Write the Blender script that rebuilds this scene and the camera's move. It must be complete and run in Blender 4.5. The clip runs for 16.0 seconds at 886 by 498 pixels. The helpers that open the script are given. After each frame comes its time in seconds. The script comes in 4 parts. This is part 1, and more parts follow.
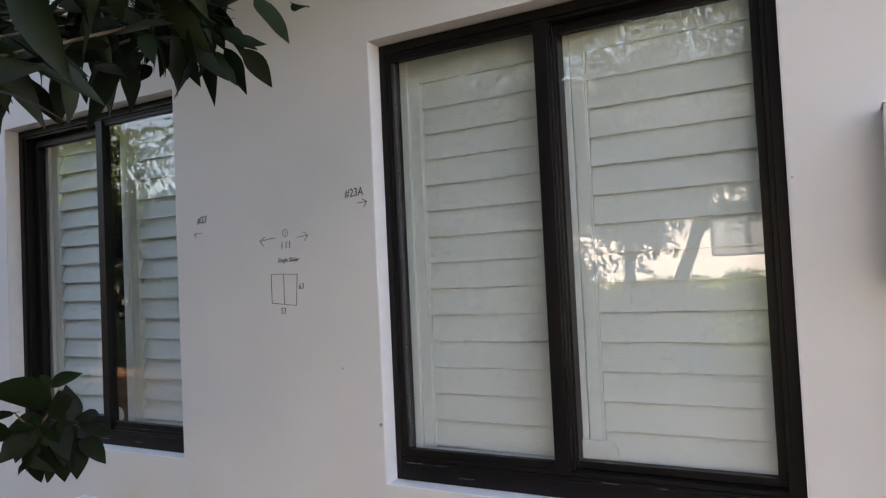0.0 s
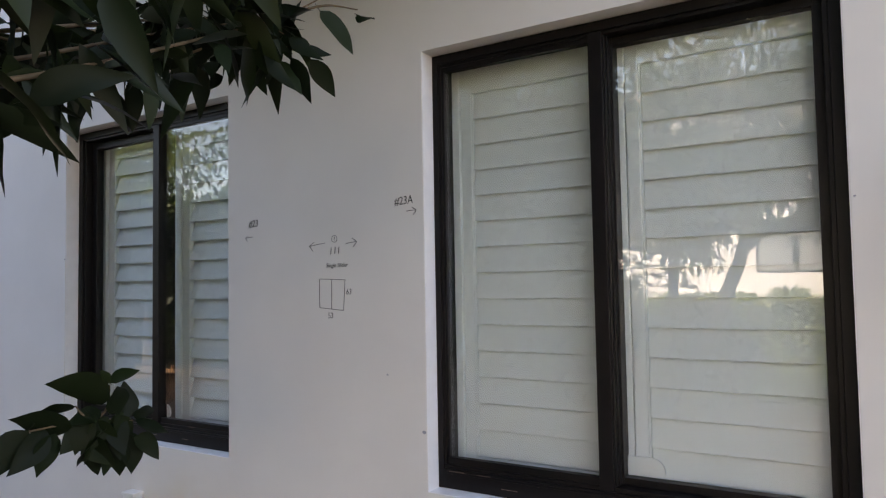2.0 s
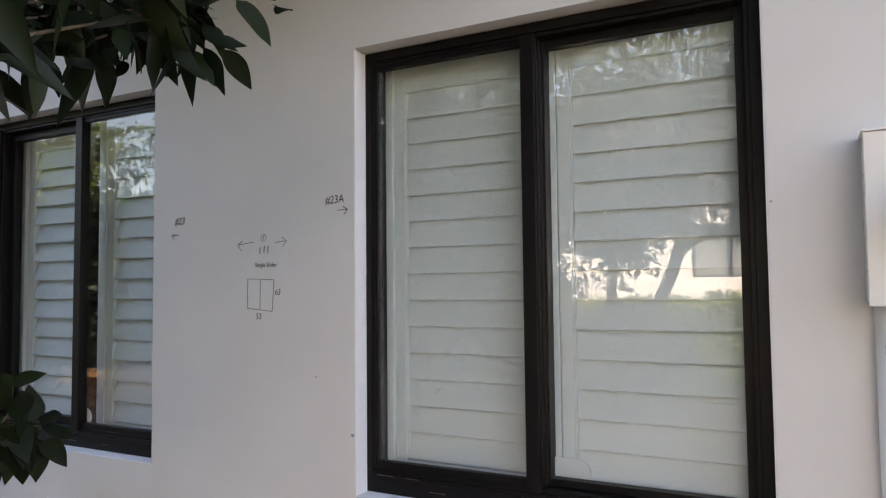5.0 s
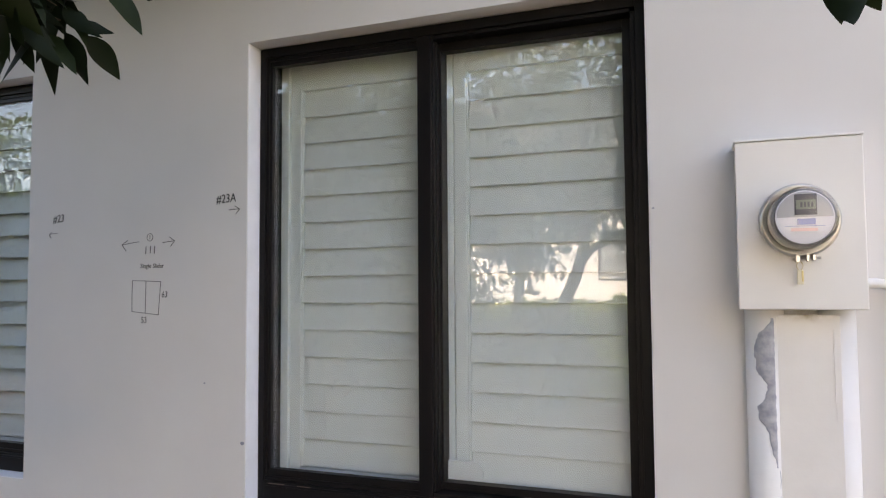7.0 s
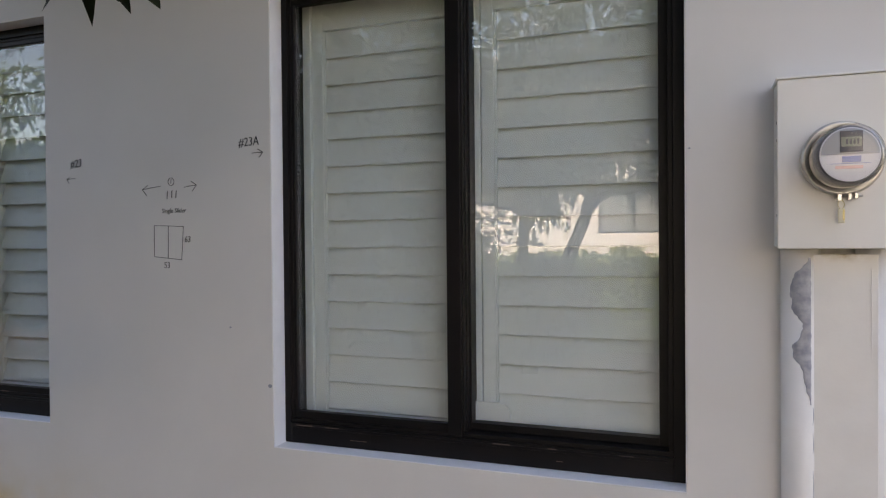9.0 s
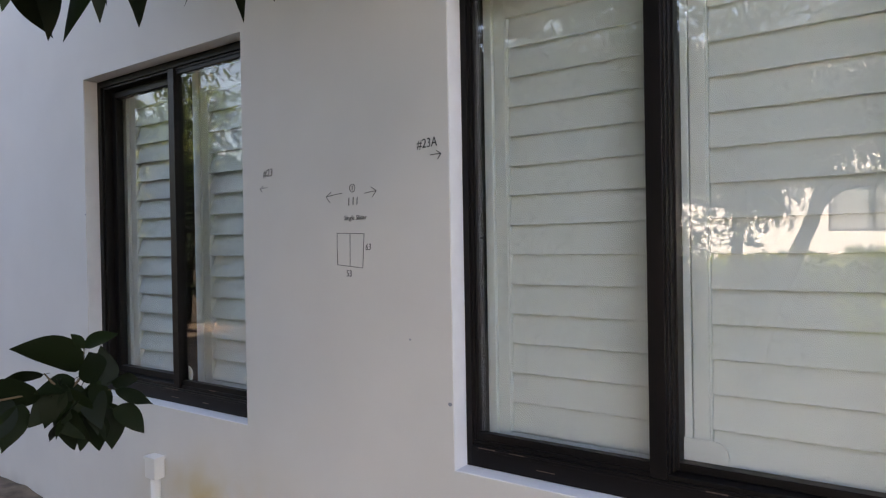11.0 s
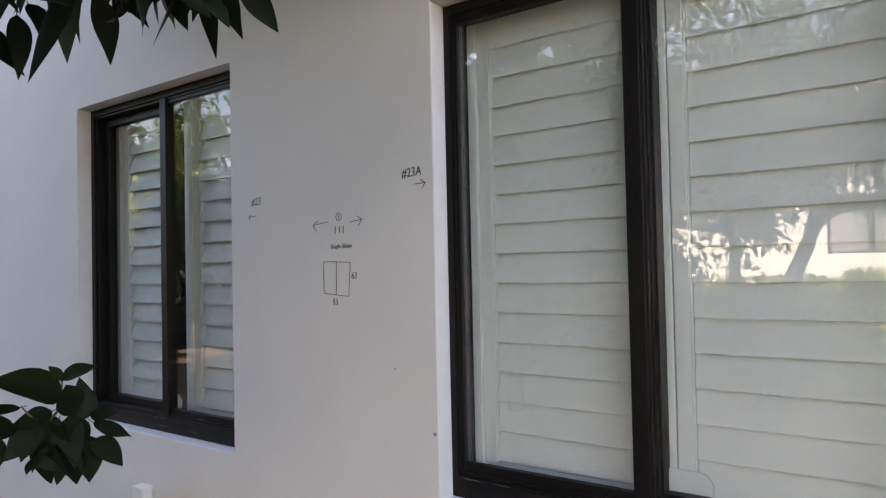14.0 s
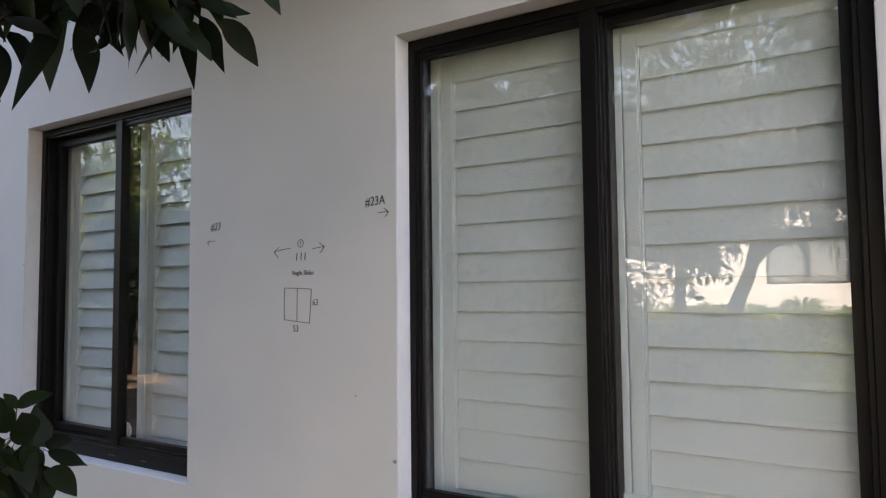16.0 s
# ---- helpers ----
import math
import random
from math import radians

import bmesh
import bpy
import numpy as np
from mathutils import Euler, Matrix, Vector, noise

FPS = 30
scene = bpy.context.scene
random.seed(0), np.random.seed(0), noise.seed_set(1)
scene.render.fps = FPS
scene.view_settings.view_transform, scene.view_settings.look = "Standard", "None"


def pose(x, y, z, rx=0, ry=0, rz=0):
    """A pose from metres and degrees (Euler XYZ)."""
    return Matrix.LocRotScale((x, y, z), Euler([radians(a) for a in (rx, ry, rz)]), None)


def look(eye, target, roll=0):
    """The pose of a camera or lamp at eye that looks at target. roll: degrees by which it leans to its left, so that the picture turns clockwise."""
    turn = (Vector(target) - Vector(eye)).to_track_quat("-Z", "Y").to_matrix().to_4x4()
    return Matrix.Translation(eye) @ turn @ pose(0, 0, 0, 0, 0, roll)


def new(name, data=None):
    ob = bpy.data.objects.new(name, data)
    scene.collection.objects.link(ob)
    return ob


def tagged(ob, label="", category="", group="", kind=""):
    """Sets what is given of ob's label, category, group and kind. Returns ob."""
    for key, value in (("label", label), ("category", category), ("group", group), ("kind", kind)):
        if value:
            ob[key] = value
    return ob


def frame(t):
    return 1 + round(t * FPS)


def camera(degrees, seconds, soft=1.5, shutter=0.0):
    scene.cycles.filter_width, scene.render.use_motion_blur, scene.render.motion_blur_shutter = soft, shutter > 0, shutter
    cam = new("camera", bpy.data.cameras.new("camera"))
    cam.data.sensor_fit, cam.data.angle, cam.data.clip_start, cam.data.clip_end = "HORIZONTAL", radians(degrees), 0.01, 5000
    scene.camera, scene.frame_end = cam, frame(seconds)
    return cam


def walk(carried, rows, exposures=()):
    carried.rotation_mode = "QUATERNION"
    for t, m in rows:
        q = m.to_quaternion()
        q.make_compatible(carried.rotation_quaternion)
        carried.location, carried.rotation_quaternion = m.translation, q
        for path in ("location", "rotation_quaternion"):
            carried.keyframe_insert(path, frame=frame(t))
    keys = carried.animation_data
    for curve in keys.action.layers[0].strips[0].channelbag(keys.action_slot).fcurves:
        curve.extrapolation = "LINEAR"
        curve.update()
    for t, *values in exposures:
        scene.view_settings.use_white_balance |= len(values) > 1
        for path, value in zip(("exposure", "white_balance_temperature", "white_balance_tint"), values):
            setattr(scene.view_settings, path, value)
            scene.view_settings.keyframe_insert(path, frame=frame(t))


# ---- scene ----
cam = camera(65.2, 16.0, soft=1.2)
PATH = [
    (0, (1.413, -2.084, 1.47), (0.456, -0.329, 1.541), -2.7),
    (0.5, (1.384, -2.099, 1.454), (0.403, -0.359, 1.534), -2.8),
    (1, (1.372, -2.112, 1.461), (0.342, -0.4, 1.54), -2.1),
    (1.5, (1.38, -2.104, 1.463), (0.327, -0.405, 1.558), -1.2),
    (2, (1.384, -2.112, 1.475), (0.336, -0.412, 1.573), -1.0),
    (2.5, (1.392, -2.099, 1.473), (0.354, -0.393, 1.582), -0.5),
    (3, (1.404, -2.094, 1.479), (0.395, -0.37, 1.592), -0.5),
    (3.5, (1.404, -2.086, 1.48), (0.437, -0.339, 1.595), -0.6),
    (5.8, (1.447, -2.038, 1.467), (0.595, -0.231, 1.559), -0.3),
    (6, (1.455, -2.03, 1.467), (0.632, -0.209, 1.559), -0.2),
    (6.5, (1.467, -2.018, 1.47), (0.718, -0.166, 1.565), -0.4),
    (7, (1.473, -2.015, 1.471), (0.78, -0.142, 1.578), -0.4),
    (7.5, (1.485, -2.011, 1.464), (0.84, -0.121, 1.578), -0.5),
    (8, (1.48, -1.995, 1.45), (0.898, -0.084, 1.546), -0.9),
    (8.5, (1.438, -2.008, 1.432), (0.878, -0.088, 1.455), -0.4),
    (9, (1.37, -2.037, 1.436), (0.686, -0.158, 1.411), -0.5),
    (9.5, (1.311, -2.017, 1.442), (0.433, -0.22, 1.405), -0.3),
    (10, (1.286, -1.905, 1.456), (0.244, -0.197, 1.419), -0.3),
    (12.5, (1.314, -1.766, 1.452), (0.086, -0.187, 1.457), -1.2),
    (13, (1.322, -1.761, 1.461), (0.091, -0.186, 1.483), -1.3),
    (13.5, (1.326, -1.765, 1.461), (0.112, -0.175, 1.498), -1.3),
    (14, (1.338, -1.768, 1.472), (0.152, -0.158, 1.523), -1.2),
    (14.5, (1.352, -1.763, 1.471), (0.202, -0.128, 1.555), -1.3),
    (15, (1.344, -1.747, 1.476), (0.203, -0.107, 1.57), -1.5),
    (15.5, (1.347, -1.757, 1.48), (0.227, -0.103, 1.584), -1.2),
    (16, (1.331, -1.823, 1.48), (0.265, -0.135, 1.603), -0.6),
]
walk(cam, [(t, look(eye, target, roll)) for t, eye, target, roll in PATH],
     exposures=[(t, 2.18 + e, 7650, 22) for t, e in ((0, 0.0), (3.5, 0.0), (6, 0.12), (7, 0.1), (8, -0.1), (9, -0.4), (9.5, -0.42), (10, -0.3), (12.5, 0.15), (16, 0.0))])

# ---- light ----
SUN_EL, SUN_AZ = 50.0, 68.0          # elevation; direction towards the sun in the plan, from +x
world = bpy.data.worlds.new("sky")
scene.world = world
world.use_nodes = True
wn = world.node_tree
sky = wn.nodes.new("ShaderNodeTexSky")
sky.sky_type = 'NISHITA'
sky.sun_disc = False
sky.sun_elevation = radians(SUN_EL)
sky.sun_rotation = radians(90 - SUN_AZ)
sky.air_density, sky.dust_density = 1.2, 2.5
wn.nodes["Background"].inputs["Strength"].default_value = 0.15
wn.links.new(sky.outputs[0], wn.nodes["Background"].inputs["Color"])
sun = new("sun", bpy.data.lights.new("sun", "SUN"))
sun.data.energy, sun.data.angle, sun.data.color = 5.0, radians(0.53), (1.0, 0.95, 0.87)
sd = Vector((math.cos(radians(SUN_EL)) * math.cos(radians(SUN_AZ)), math.cos(radians(SUN_EL)) * math.sin(radians(SUN_AZ)), math.sin(radians(SUN_EL))))
sun.matrix_world = look(sd * 30, (0, 0, 0))


# ---- materials ----
def material(name, base, rough=0.6, metal=0.0, bump=0.0, bump_scale=200.0, vary=0.0, vary_scale=3.0, second=None, spec=0.5):
    m = bpy.data.materials.new(name)
    m.use_nodes = True
    nt = m.node_tree
    b = nt.nodes["Principled BSDF"]
    b.inputs["Base Color"].default_value = (*base, 1)
    b.inputs["Roughness"].default_value = rough
    b.inputs["Metallic"].default_value = metal
    b.inputs["Specular IOR Level"].default_value = spec
    co = nt.nodes.new("ShaderNodeTexCoord")
    if vary:
        n = nt.nodes.new("ShaderNodeTexNoise")
        n.inputs["Scale"].default_value, n.inputs["Detail"].default_value = vary_scale, 6
        nt.links.new(co.outputs["Object"], n.inputs["Vector"])
        r = nt.nodes.new("ShaderNodeValToRGB")
        c2 = second or tuple(c * (1 - vary) for c in base)
        r.color_ramp.elements[0].position, r.color_ramp.elements[1].position = 0.35, 0.68
        r.color_ramp.elements[0].color, r.color_ramp.elements[1].color = (*c2, 1), (*base, 1)
        nt.links.new(n.outputs["Fac"], r.inputs["Fac"])
        nt.links.new(r.outputs["Color"], b.inputs["Base Color"])
    if bump:
        n2 = nt.nodes.new("ShaderNodeTexNoise")
        n2.inputs["Scale"].default_value, n2.inputs["Detail"].default_value = bump_scale, 4
        nt.links.new(co.outputs["Object"], n2.inputs["Vector"])
        bp = nt.nodes.new("ShaderNodeBump")
        bp.inputs["Strength"].default_value, bp.inputs["Distance"].default_value = bump, 0.004
        nt.links.new(n2.outputs["Fac"], bp.inputs["Height"])
        nt.links.new(bp.outputs["Normal"], b.inputs["Normal"])
    return m


def blend_in(m, mask_socket, colour):
    """Lays a second colour over a material's base colour by a mask."""
    nt = m.node_tree
    b = nt.nodes["Principled BSDF"]
    mix = nt.nodes.new("ShaderNodeMix")
    mix.data_type = 'RGBA'
    link = b.inputs["Base Color"].links
    if link:
        nt.links.new(link[0].from_socket, mix.inputs["A"])
    else:
        mix.inputs["A"].default_value = b.inputs["Base Color"].default_value
    mix.inputs["B"].default_value = (*colour, 1)
    nt.links.new(mask_socket, mix.inputs["Factor"])
    nt.links.new(mix.outputs["Result"], b.inputs["Base Color"])


def blotch(m, centre, radius, strength, grain=9.0):
    """A soft stain of uneven outline round a point."""
    nt = m.node_tree
    co = nt.nodes.new("ShaderNodeTexCoord")
    n = nt.nodes.new("ShaderNodeTexNoise")
    n.inputs["Scale"].default_value, n.inputs["Detail"].default_value = grain, 5
    nt.links.new(co.outputs["Object"], n.inputs["Vector"])
    mp = nt.nodes.new("ShaderNodeMapping")
    mp.inputs["Scale"].default_value = [1 / r for r in radius]
    mp.inputs["Location"].default_value = [-c / r for c, r in zip(centre, radius)]
    nt.links.new(co.outputs["Object"], mp.inputs["Vector"])
    g = nt.nodes.new("ShaderNodeTexGradient")
    g.gradient_type = 'QUADRATIC_SPHERE'
    nt.links.new(mp.outputs["Vector"], g.inputs["Vector"])
    mu = nt.nodes.new("ShaderNodeMath")
    mu.operation = 'MULTIPLY'
    nt.links.new(g.outputs["Fac"], mu.inputs[0])
    mr = nt.nodes.new("ShaderNodeMapRange")
    mr.inputs["From Min"].default_value, mr.inputs["From Max"].default_value = 0.3, 0.7
    mr.inputs["To Max"].default_value = strength
    nt.links.new(n.outputs["Fac"], mr.inputs["Value"])
    nt.links.new(mr.outputs["Result"], mu.inputs[1])
    return mu.outputs[0]


plaster = material("plaster", (0.72, 0.705, 0.685), 0.85, bump=0.06, bump_scale=220, vary=0.06, vary_scale=2.2, spec=0.25)
blend_in(plaster, blotch(plaster, (-1.25, 0, 0.32), (0.95, 0.5, 0.42), 1.3, 4), (0.62, 0.48, 0.24))
blend_in(plaster, blotch(plaster, (1.72, 0, 1.38), (0.17, 0.5, 0.07), 0.9, 30), (0.45, 0.38, 0.28))
blend_in(plaster, blotch(plaster, (-3.6, 0, 0.05), (1.5, 0.5, 0.16), 0.8, 7), (0.40, 0.36, 0.30))
reveal_lit_paint = material("reveal_lit_paint", (0.84, 0.84, 0.86), 0.6, bump=0.2, bump_scale=90, vary=0.05, vary_scale=14)
black_alu = material("black_aluminium", (0.006, 0.0055, 0.006), 0.42, bump=0.05, bump_scale=400, vary=0.3, vary_scale=8, second=(0.009, 0.007, 0.007), spec=0.2)
scuff = material("scuffed_metal", (0.22, 0.16, 0.13), 0.5, vary=0.7, vary_scale=60)
louvre_paint = material("louvre_paint", (0.88, 0.91, 0.90), 0.45, vary=0.03, vary_scale=5)
tab_white = material("tab_white", (0.80, 0.82, 0.82), 0.35)
box_paint = material("box_paint", (0.80, 0.785, 0.75), 0.5, bump=0.06, bump_scale=60, vary=0.04, vary_scale=7)
pipe_paint = material("pipe_paint", (0.80, 0.785, 0.755), 0.45, bump=0.15, bump_scale=45, vary=0.05, vary_scale=10)
blend_in(pipe_paint, blotch(pipe_paint, (1.72, -0.05, 1.392), (0.11, 0.1, 0.028), 1.2, 40), (0.40, 0.31, 0.20))
bare_grey = material("bare_grey", (0.25, 0.265, 0.31), 0.6, bump=0.4, bump_scale=70, vary=0.4, vary_scale=45, second=(0.42, 0.43, 0.46))
chrome = material("galvanised_ring", (0.62, 0.61, 0.58), 0.28, 1.0, vary=0.15, vary_scale=30)
meter_grey = material("meter_grey", (0.42, 0.42, 0.43), 0.5)
meter_side = material("meter_side", (0.16, 0.16, 0.17), 0.35)
meter_dark = material("meter_dark", (0.09, 0.09, 0.10), 0.45)
lcd_grey = material("lcd_grey", (0.22, 0.25, 0.20), 0.3)
label_white = material("label_white", (0.72, 0.71, 0.74), 0.5)
label_blue = material("label_blue", (0.22, 0.26, 0.50), 0.5)
label_pink = material("label_pink", (0.75, 0.50, 0.48), 0.5)
brass = material("seal_brass", (0.55, 0.45, 0.22), 0.4, 0.8)
seal_clear = material("seal_plastic", (0.72, 0.68, 0.52), 0.3)
ink = material("marker_ink", (0.018, 0.018, 0.02), 0.6)
ink_soft = material("marker_ink_thin", (0.05, 0.05, 0.052), 0.6)
bark = material("bark", (0.10, 0.08, 0.06), 0.9, bump=0.8, bump_scale=40, vary=0.5, vary_scale=12)
twig_brown = material("twig", (0.14, 0.10, 0.06), 0.8, vary=0.3, vary_scale=40)
soil = material("soil", (0.20, 0.145, 0.10), 0.95, bump=1.0, bump_scale=25, vary=0.6, vary_scale=9)
lawn_green = material("lawn", (0.10, 0.14, 0.045), 0.9, bump=0.8, bump_scale=60, vary=0.4, vary_scale=4)
litter = material("leaf_litter", (0.38, 0.24, 0.13), 0.85, vary=0.6, vary_scale=5)
far_white = material("far_render", (0.80, 0.77, 0.72), 0.85, bump=0.2, bump_scale=30, vary=0.05, vary_scale=1.5)
room_paint = material("room_paint", (0.6, 0.58, 0.55), 0.8)
hedge_shade = material("hedge_shade", (0.012, 0.016, 0.008), 0.95)
roof_grey = material("roof_grey", (0.2, 0.19, 0.18), 0.8, vary=0.3, vary_scale=3)


def leaf_material(name, base, young, rough, translucent, single=False, spec=0.4):
    m = material(name, base, rough, spec=spec)
    nt = m.node_tree
    b = nt.nodes["Principled BSDF"]
    geo = nt.nodes.new("ShaderNodeObjectInfo" if single else "ShaderNodeNewGeometry")
    r = nt.nodes.new("ShaderNodeValToRGB")
    r.color_ramp.elements[0].color, r.color_ramp.elements[1].color = (*base, 1), (*young, 1)
    e = r.color_ramp.elements.new(0.75)
    e.color = tuple((a * 2 + c) / 3 for a, c in zip(base, young)) + (1,)
    nt.links.new(geo.outputs["Random" if single else "Random Per Island"], r.inputs["Fac"])
    nt.links.new(r.outputs["Color"], b.inputs["Base Color"])
    tr = nt.nodes.new("ShaderNodeBsdfTranslucent")
    nt.links.new(r.outputs["Color"], tr.inputs["Color"])
    mx = nt.nodes.new("ShaderNodeMixShader")
    mx.inputs[0].default_value = translucent
    nt.links.new(b.outputs[0], mx.inputs[1])
    nt.links.new(tr.outputs[0], mx.inputs[2])
    nt.links.new(mx.outputs[0], nt.nodes["Material Output"].inputs["Surface"])
    return m


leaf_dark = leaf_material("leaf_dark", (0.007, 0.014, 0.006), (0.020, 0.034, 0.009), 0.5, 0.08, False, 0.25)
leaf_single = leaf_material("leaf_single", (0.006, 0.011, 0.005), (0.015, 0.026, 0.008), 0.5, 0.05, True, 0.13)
leaf_canopy = leaf_material("leaf_canopy", (0.035, 0.065, 0.018), (0.09, 0.13, 0.03), 0.5, 0.3)
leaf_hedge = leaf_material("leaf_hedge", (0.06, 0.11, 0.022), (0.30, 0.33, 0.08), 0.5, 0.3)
leaf_yellow = leaf_material("leaf_yellow", (0.25, 0.30, 0.05), (0.45, 0.42, 0.08), 0.5, 0.35)
leaf_dry = leaf_material("leaf_dry", (0.30, 0.17, 0.08), (0.50, 0.33, 0.18), 0.7, 0.2)


def glass_material(name, tint, gain):
    m = bpy.data.materials.new(name)
    m.use_nodes = True
    nt = m.node_tree
    nt.nodes.remove(nt.nodes["Principled BSDF"])
    tp = nt.nodes.new("ShaderNodeBsdfTransparent")
    tp.inputs[0].default_value = (*tint, 1)
    gl = nt.nodes.new("ShaderNodeBsdfGlossy")
    gl.inputs["Roughness"].default_value = 0.0
    lw = nt.nodes.new("ShaderNodeLayerWeight")
    lw.inputs["Blend"].default_value = 0.5
    pw = nt.nodes.new("ShaderNodeMath")
    pw.operation, pw.inputs[1].default_value = 'POWER', 5.0
    nt.links.new(lw.outputs["Facing"], pw.inputs[0])
    fr = nt.nodes.new("ShaderNodeMapRange")
    fr.inputs["To Min"].default_value, fr.inputs["To Max"].default_value = gain, 1.0
    nt.links.new(pw.outputs[0], fr.inputs["Value"])
    mx = nt.nodes.new("ShaderNodeMixShader")
    nt.links.new(fr.outputs[0], mx.inputs[0])
    nt.links.new(tp.outputs[0], mx.inputs[1])
    nt.links.new(gl.outputs[0], mx.inputs[2])
    nt.links.new(mx.outputs[0], nt.nodes["Material Output"].inputs["Surface"])
    return m


window_glass = glass_material("window_glass", (0.97, 0.985, 0.98), 0.095)
meter_glass = glass_material("meter_glass", (0.98, 0.98, 0.98), 0.045)


# ---- mesh helpers ----
def box(bm, x0, x1, y0, y1, z0, z1, bevel=0.0, segments=2):
    r = bmesh.ops.create_cube(bm, size=1.0, matrix=Matrix.Translation(((x0 + x1) / 2, (y0 + y1) / 2, (z0 + z1) / 2)) @ Matrix.Diagonal((abs(x1 - x0), abs(y1 - y0), abs(z1 - z0), 1)))
    if bevel:
        edges = {e for v in r["verts"] for e in v.link_edges}
        bmesh.ops.bevel(bm, geom=list(edges), offset=bevel, segments=segments, affect='EDGES', profile=0.5)


def cyl(bm, r, depth, m, seg=32, r2=None, bevel=0.0):
    out = bmesh.ops.create_cone(bm, cap_ends=True, segments=seg, radius1=r, radius2=r if r2 is None else r2, depth=depth, matrix=m)
    if bevel:
        edges = {e for v in out["verts"] for e in v.link_edges if len(e.link_faces) == 2 and e.calc_face_angle(0) > 0.8}
        bmesh.ops.bevel(bm, geom=list(edges), offset=bevel, segments=2, affect='EDGES', profile=0.5)


def tube(bm, pts, radii, seg=10, cap=True):
    """A swept tube through points."""
    pts = [Vector(p) for p in pts]
    rings = []
    for i, p in enumerate(pts):
        d = (pts[min(i + 1, len(pts) - 1)] - pts[max(i - 1, 0)]).normalized()
        side = d.cross(Vector((0.13, 0.21, 1))).normalized() if abs(d.z) < 0.95 else d.cross(Vector((0, 1, 0))).normalized()
        up = side.cross(d)
        r = radii[i] if hasattr(radii, "__len__") else radii
        rings.append([bm.verts.new(p + (side * math.cos(a) + up * math.sin(a)) * r) for a in (2 * math.pi * k / seg for k in range(seg))])
    for a, b in zip(rings, rings[1:]):
        for k in range(seg):
            bm.faces.new((a[k], a[(k + 1) % seg], b[(k + 1) % seg], b[k]))
    if cap:
        bm.faces.new(rings[0][::-1])
        bm.faces.new(rings[-1])


def part(name, bm, mat, parent=None, label="", smooth=False):
    me = bpy.data.meshes.new(name)
    bmesh.ops.recalc_face_normals(bm, faces=bm.faces[:])
    bm.to_mesh(me)
    bm.free()
    me.materials.append(mat)
    if smooth:
        me.polygons.foreach_set("use_smooth", [True] * len(me.polygons))
    ob = new(name, me)
    if parent is not None:
        ob.parent = parent
    return tagged(ob, label)


def boxes(name, items, mat, parent=None, label="", bevel=0.0):
    bm = bmesh.new()
    for it in items:
        box(bm, *it, bevel=bevel)
    return part(name, bm, mat, parent, label)


def thing(name, label, category, group="", at=(0, 0, 0)):
    ob = new(name)
    ob.location = at
    return tagged(ob, label, category, group)


def setting(ob, label, category):
    return tagged(ob, label, category, kind="structure")


def spline(pts, n):
    """A smooth line of n steps through points."""
    pts = [Vector(p) for p in pts]
    ext = [pts[0] * 2 - pts[1]] + pts + [pts[-1] * 2 - pts[-2]]
    out = []
    spans = len(pts) - 1
    for i in range(n + 1):
        u = i / n * spans
        k = min(int(u), spans - 1)
        f = u - k
        a, b, c, d = ext[k:k + 4]
        out.append(0.5 * ((2 * b) + (c - a) * f + (2 * a - 5 * b + 4 * c - d) * f * f + (3 * b - a - 3 * c + d) * f ** 3))
    return out


# ---- the house wall ----
W, H = 1.346, 1.607
W2 = 1.28                         # the second window is a little narrower
SILL = 0.725
TOP = SILL + H
X2 = -2.315                       # second window's opening starts here
# unseen ends and height, set by where sun and house shade should fall
WALL_L, WALL_R, WALL_T = -5.7, 5.2, 8.7
TH = 0.24
bm = bmesh.new()
for x0, x1, z0, z1 in ((WALL_L, X2, 0, WALL_T), (X2 + W2, 0.0, 0, WALL_T), (W, WALL_R, 0, WALL_T),
                       (X2, X2 + W2, -0.0, SILL), (X2, X2 + W2, TOP, WALL_T), (0.0, W, 0, SILL), (0.0, W, TOP, WALL_T)):
    box(bm, x0, x1, 0.0, TH, z0 - (0.3 if z0 == 0 else 0), z1)
bmesh.ops.remove_doubles(bm, verts=bm.verts[:], dist=1e-5)
dup = {}
for f in bm.faces:
    dup.setdefault(tuple(round(c, 4) for c in f.calc_center_median()), []).append(f)
bmesh.ops.delete(bm, geom=[f for fs in dup.values() if len(fs) > 1 for f in fs], context='FACES')
wall_front = setting(part("wall_front", bm, plaster), "white rendered house wall with faint stains", "wall")

# plain rooms that close the house behind its shutters
setting(boxes("wall_back", [(WALL_L, WALL_R, 5.0, 5.2, -0.3, WALL_T)], room_paint), "plain back wall of the house", "wall")
setting(boxes("wall_west", [(WALL_L, WALL_L + 0.2, TH, 5.0, -0.3, WALL_T)], plaster), "plain white end wall, out of view", "wall")
setting(boxes("wall_east", [(WALL_R - 0.2, WALL_R, TH, 5.0, -0.3, WALL_T)], plaster), "plain white end wall, out of view", "wall")
setting(boxes("floor", [(WALL_L + 0.2, WALL_R - 0.2, TH, 5.0, 0.0, 0.1)], room_paint), "plain floor inside the house", "floor")
setting(boxes("ceiling", [(WALL_L + 0.2, WALL_R - 0.2, TH, 5.0, 2.9, 3.0)], room_paint), "plain ceiling inside the house", "ceiling")
setting(boxes("roof", [(WALL_L - 0.3, WALL_R + 0.3, -0.35, 5.5, WALL_T, WALL_T + 0.18)], roof_grey), "flat roof edge of the house", "roof")


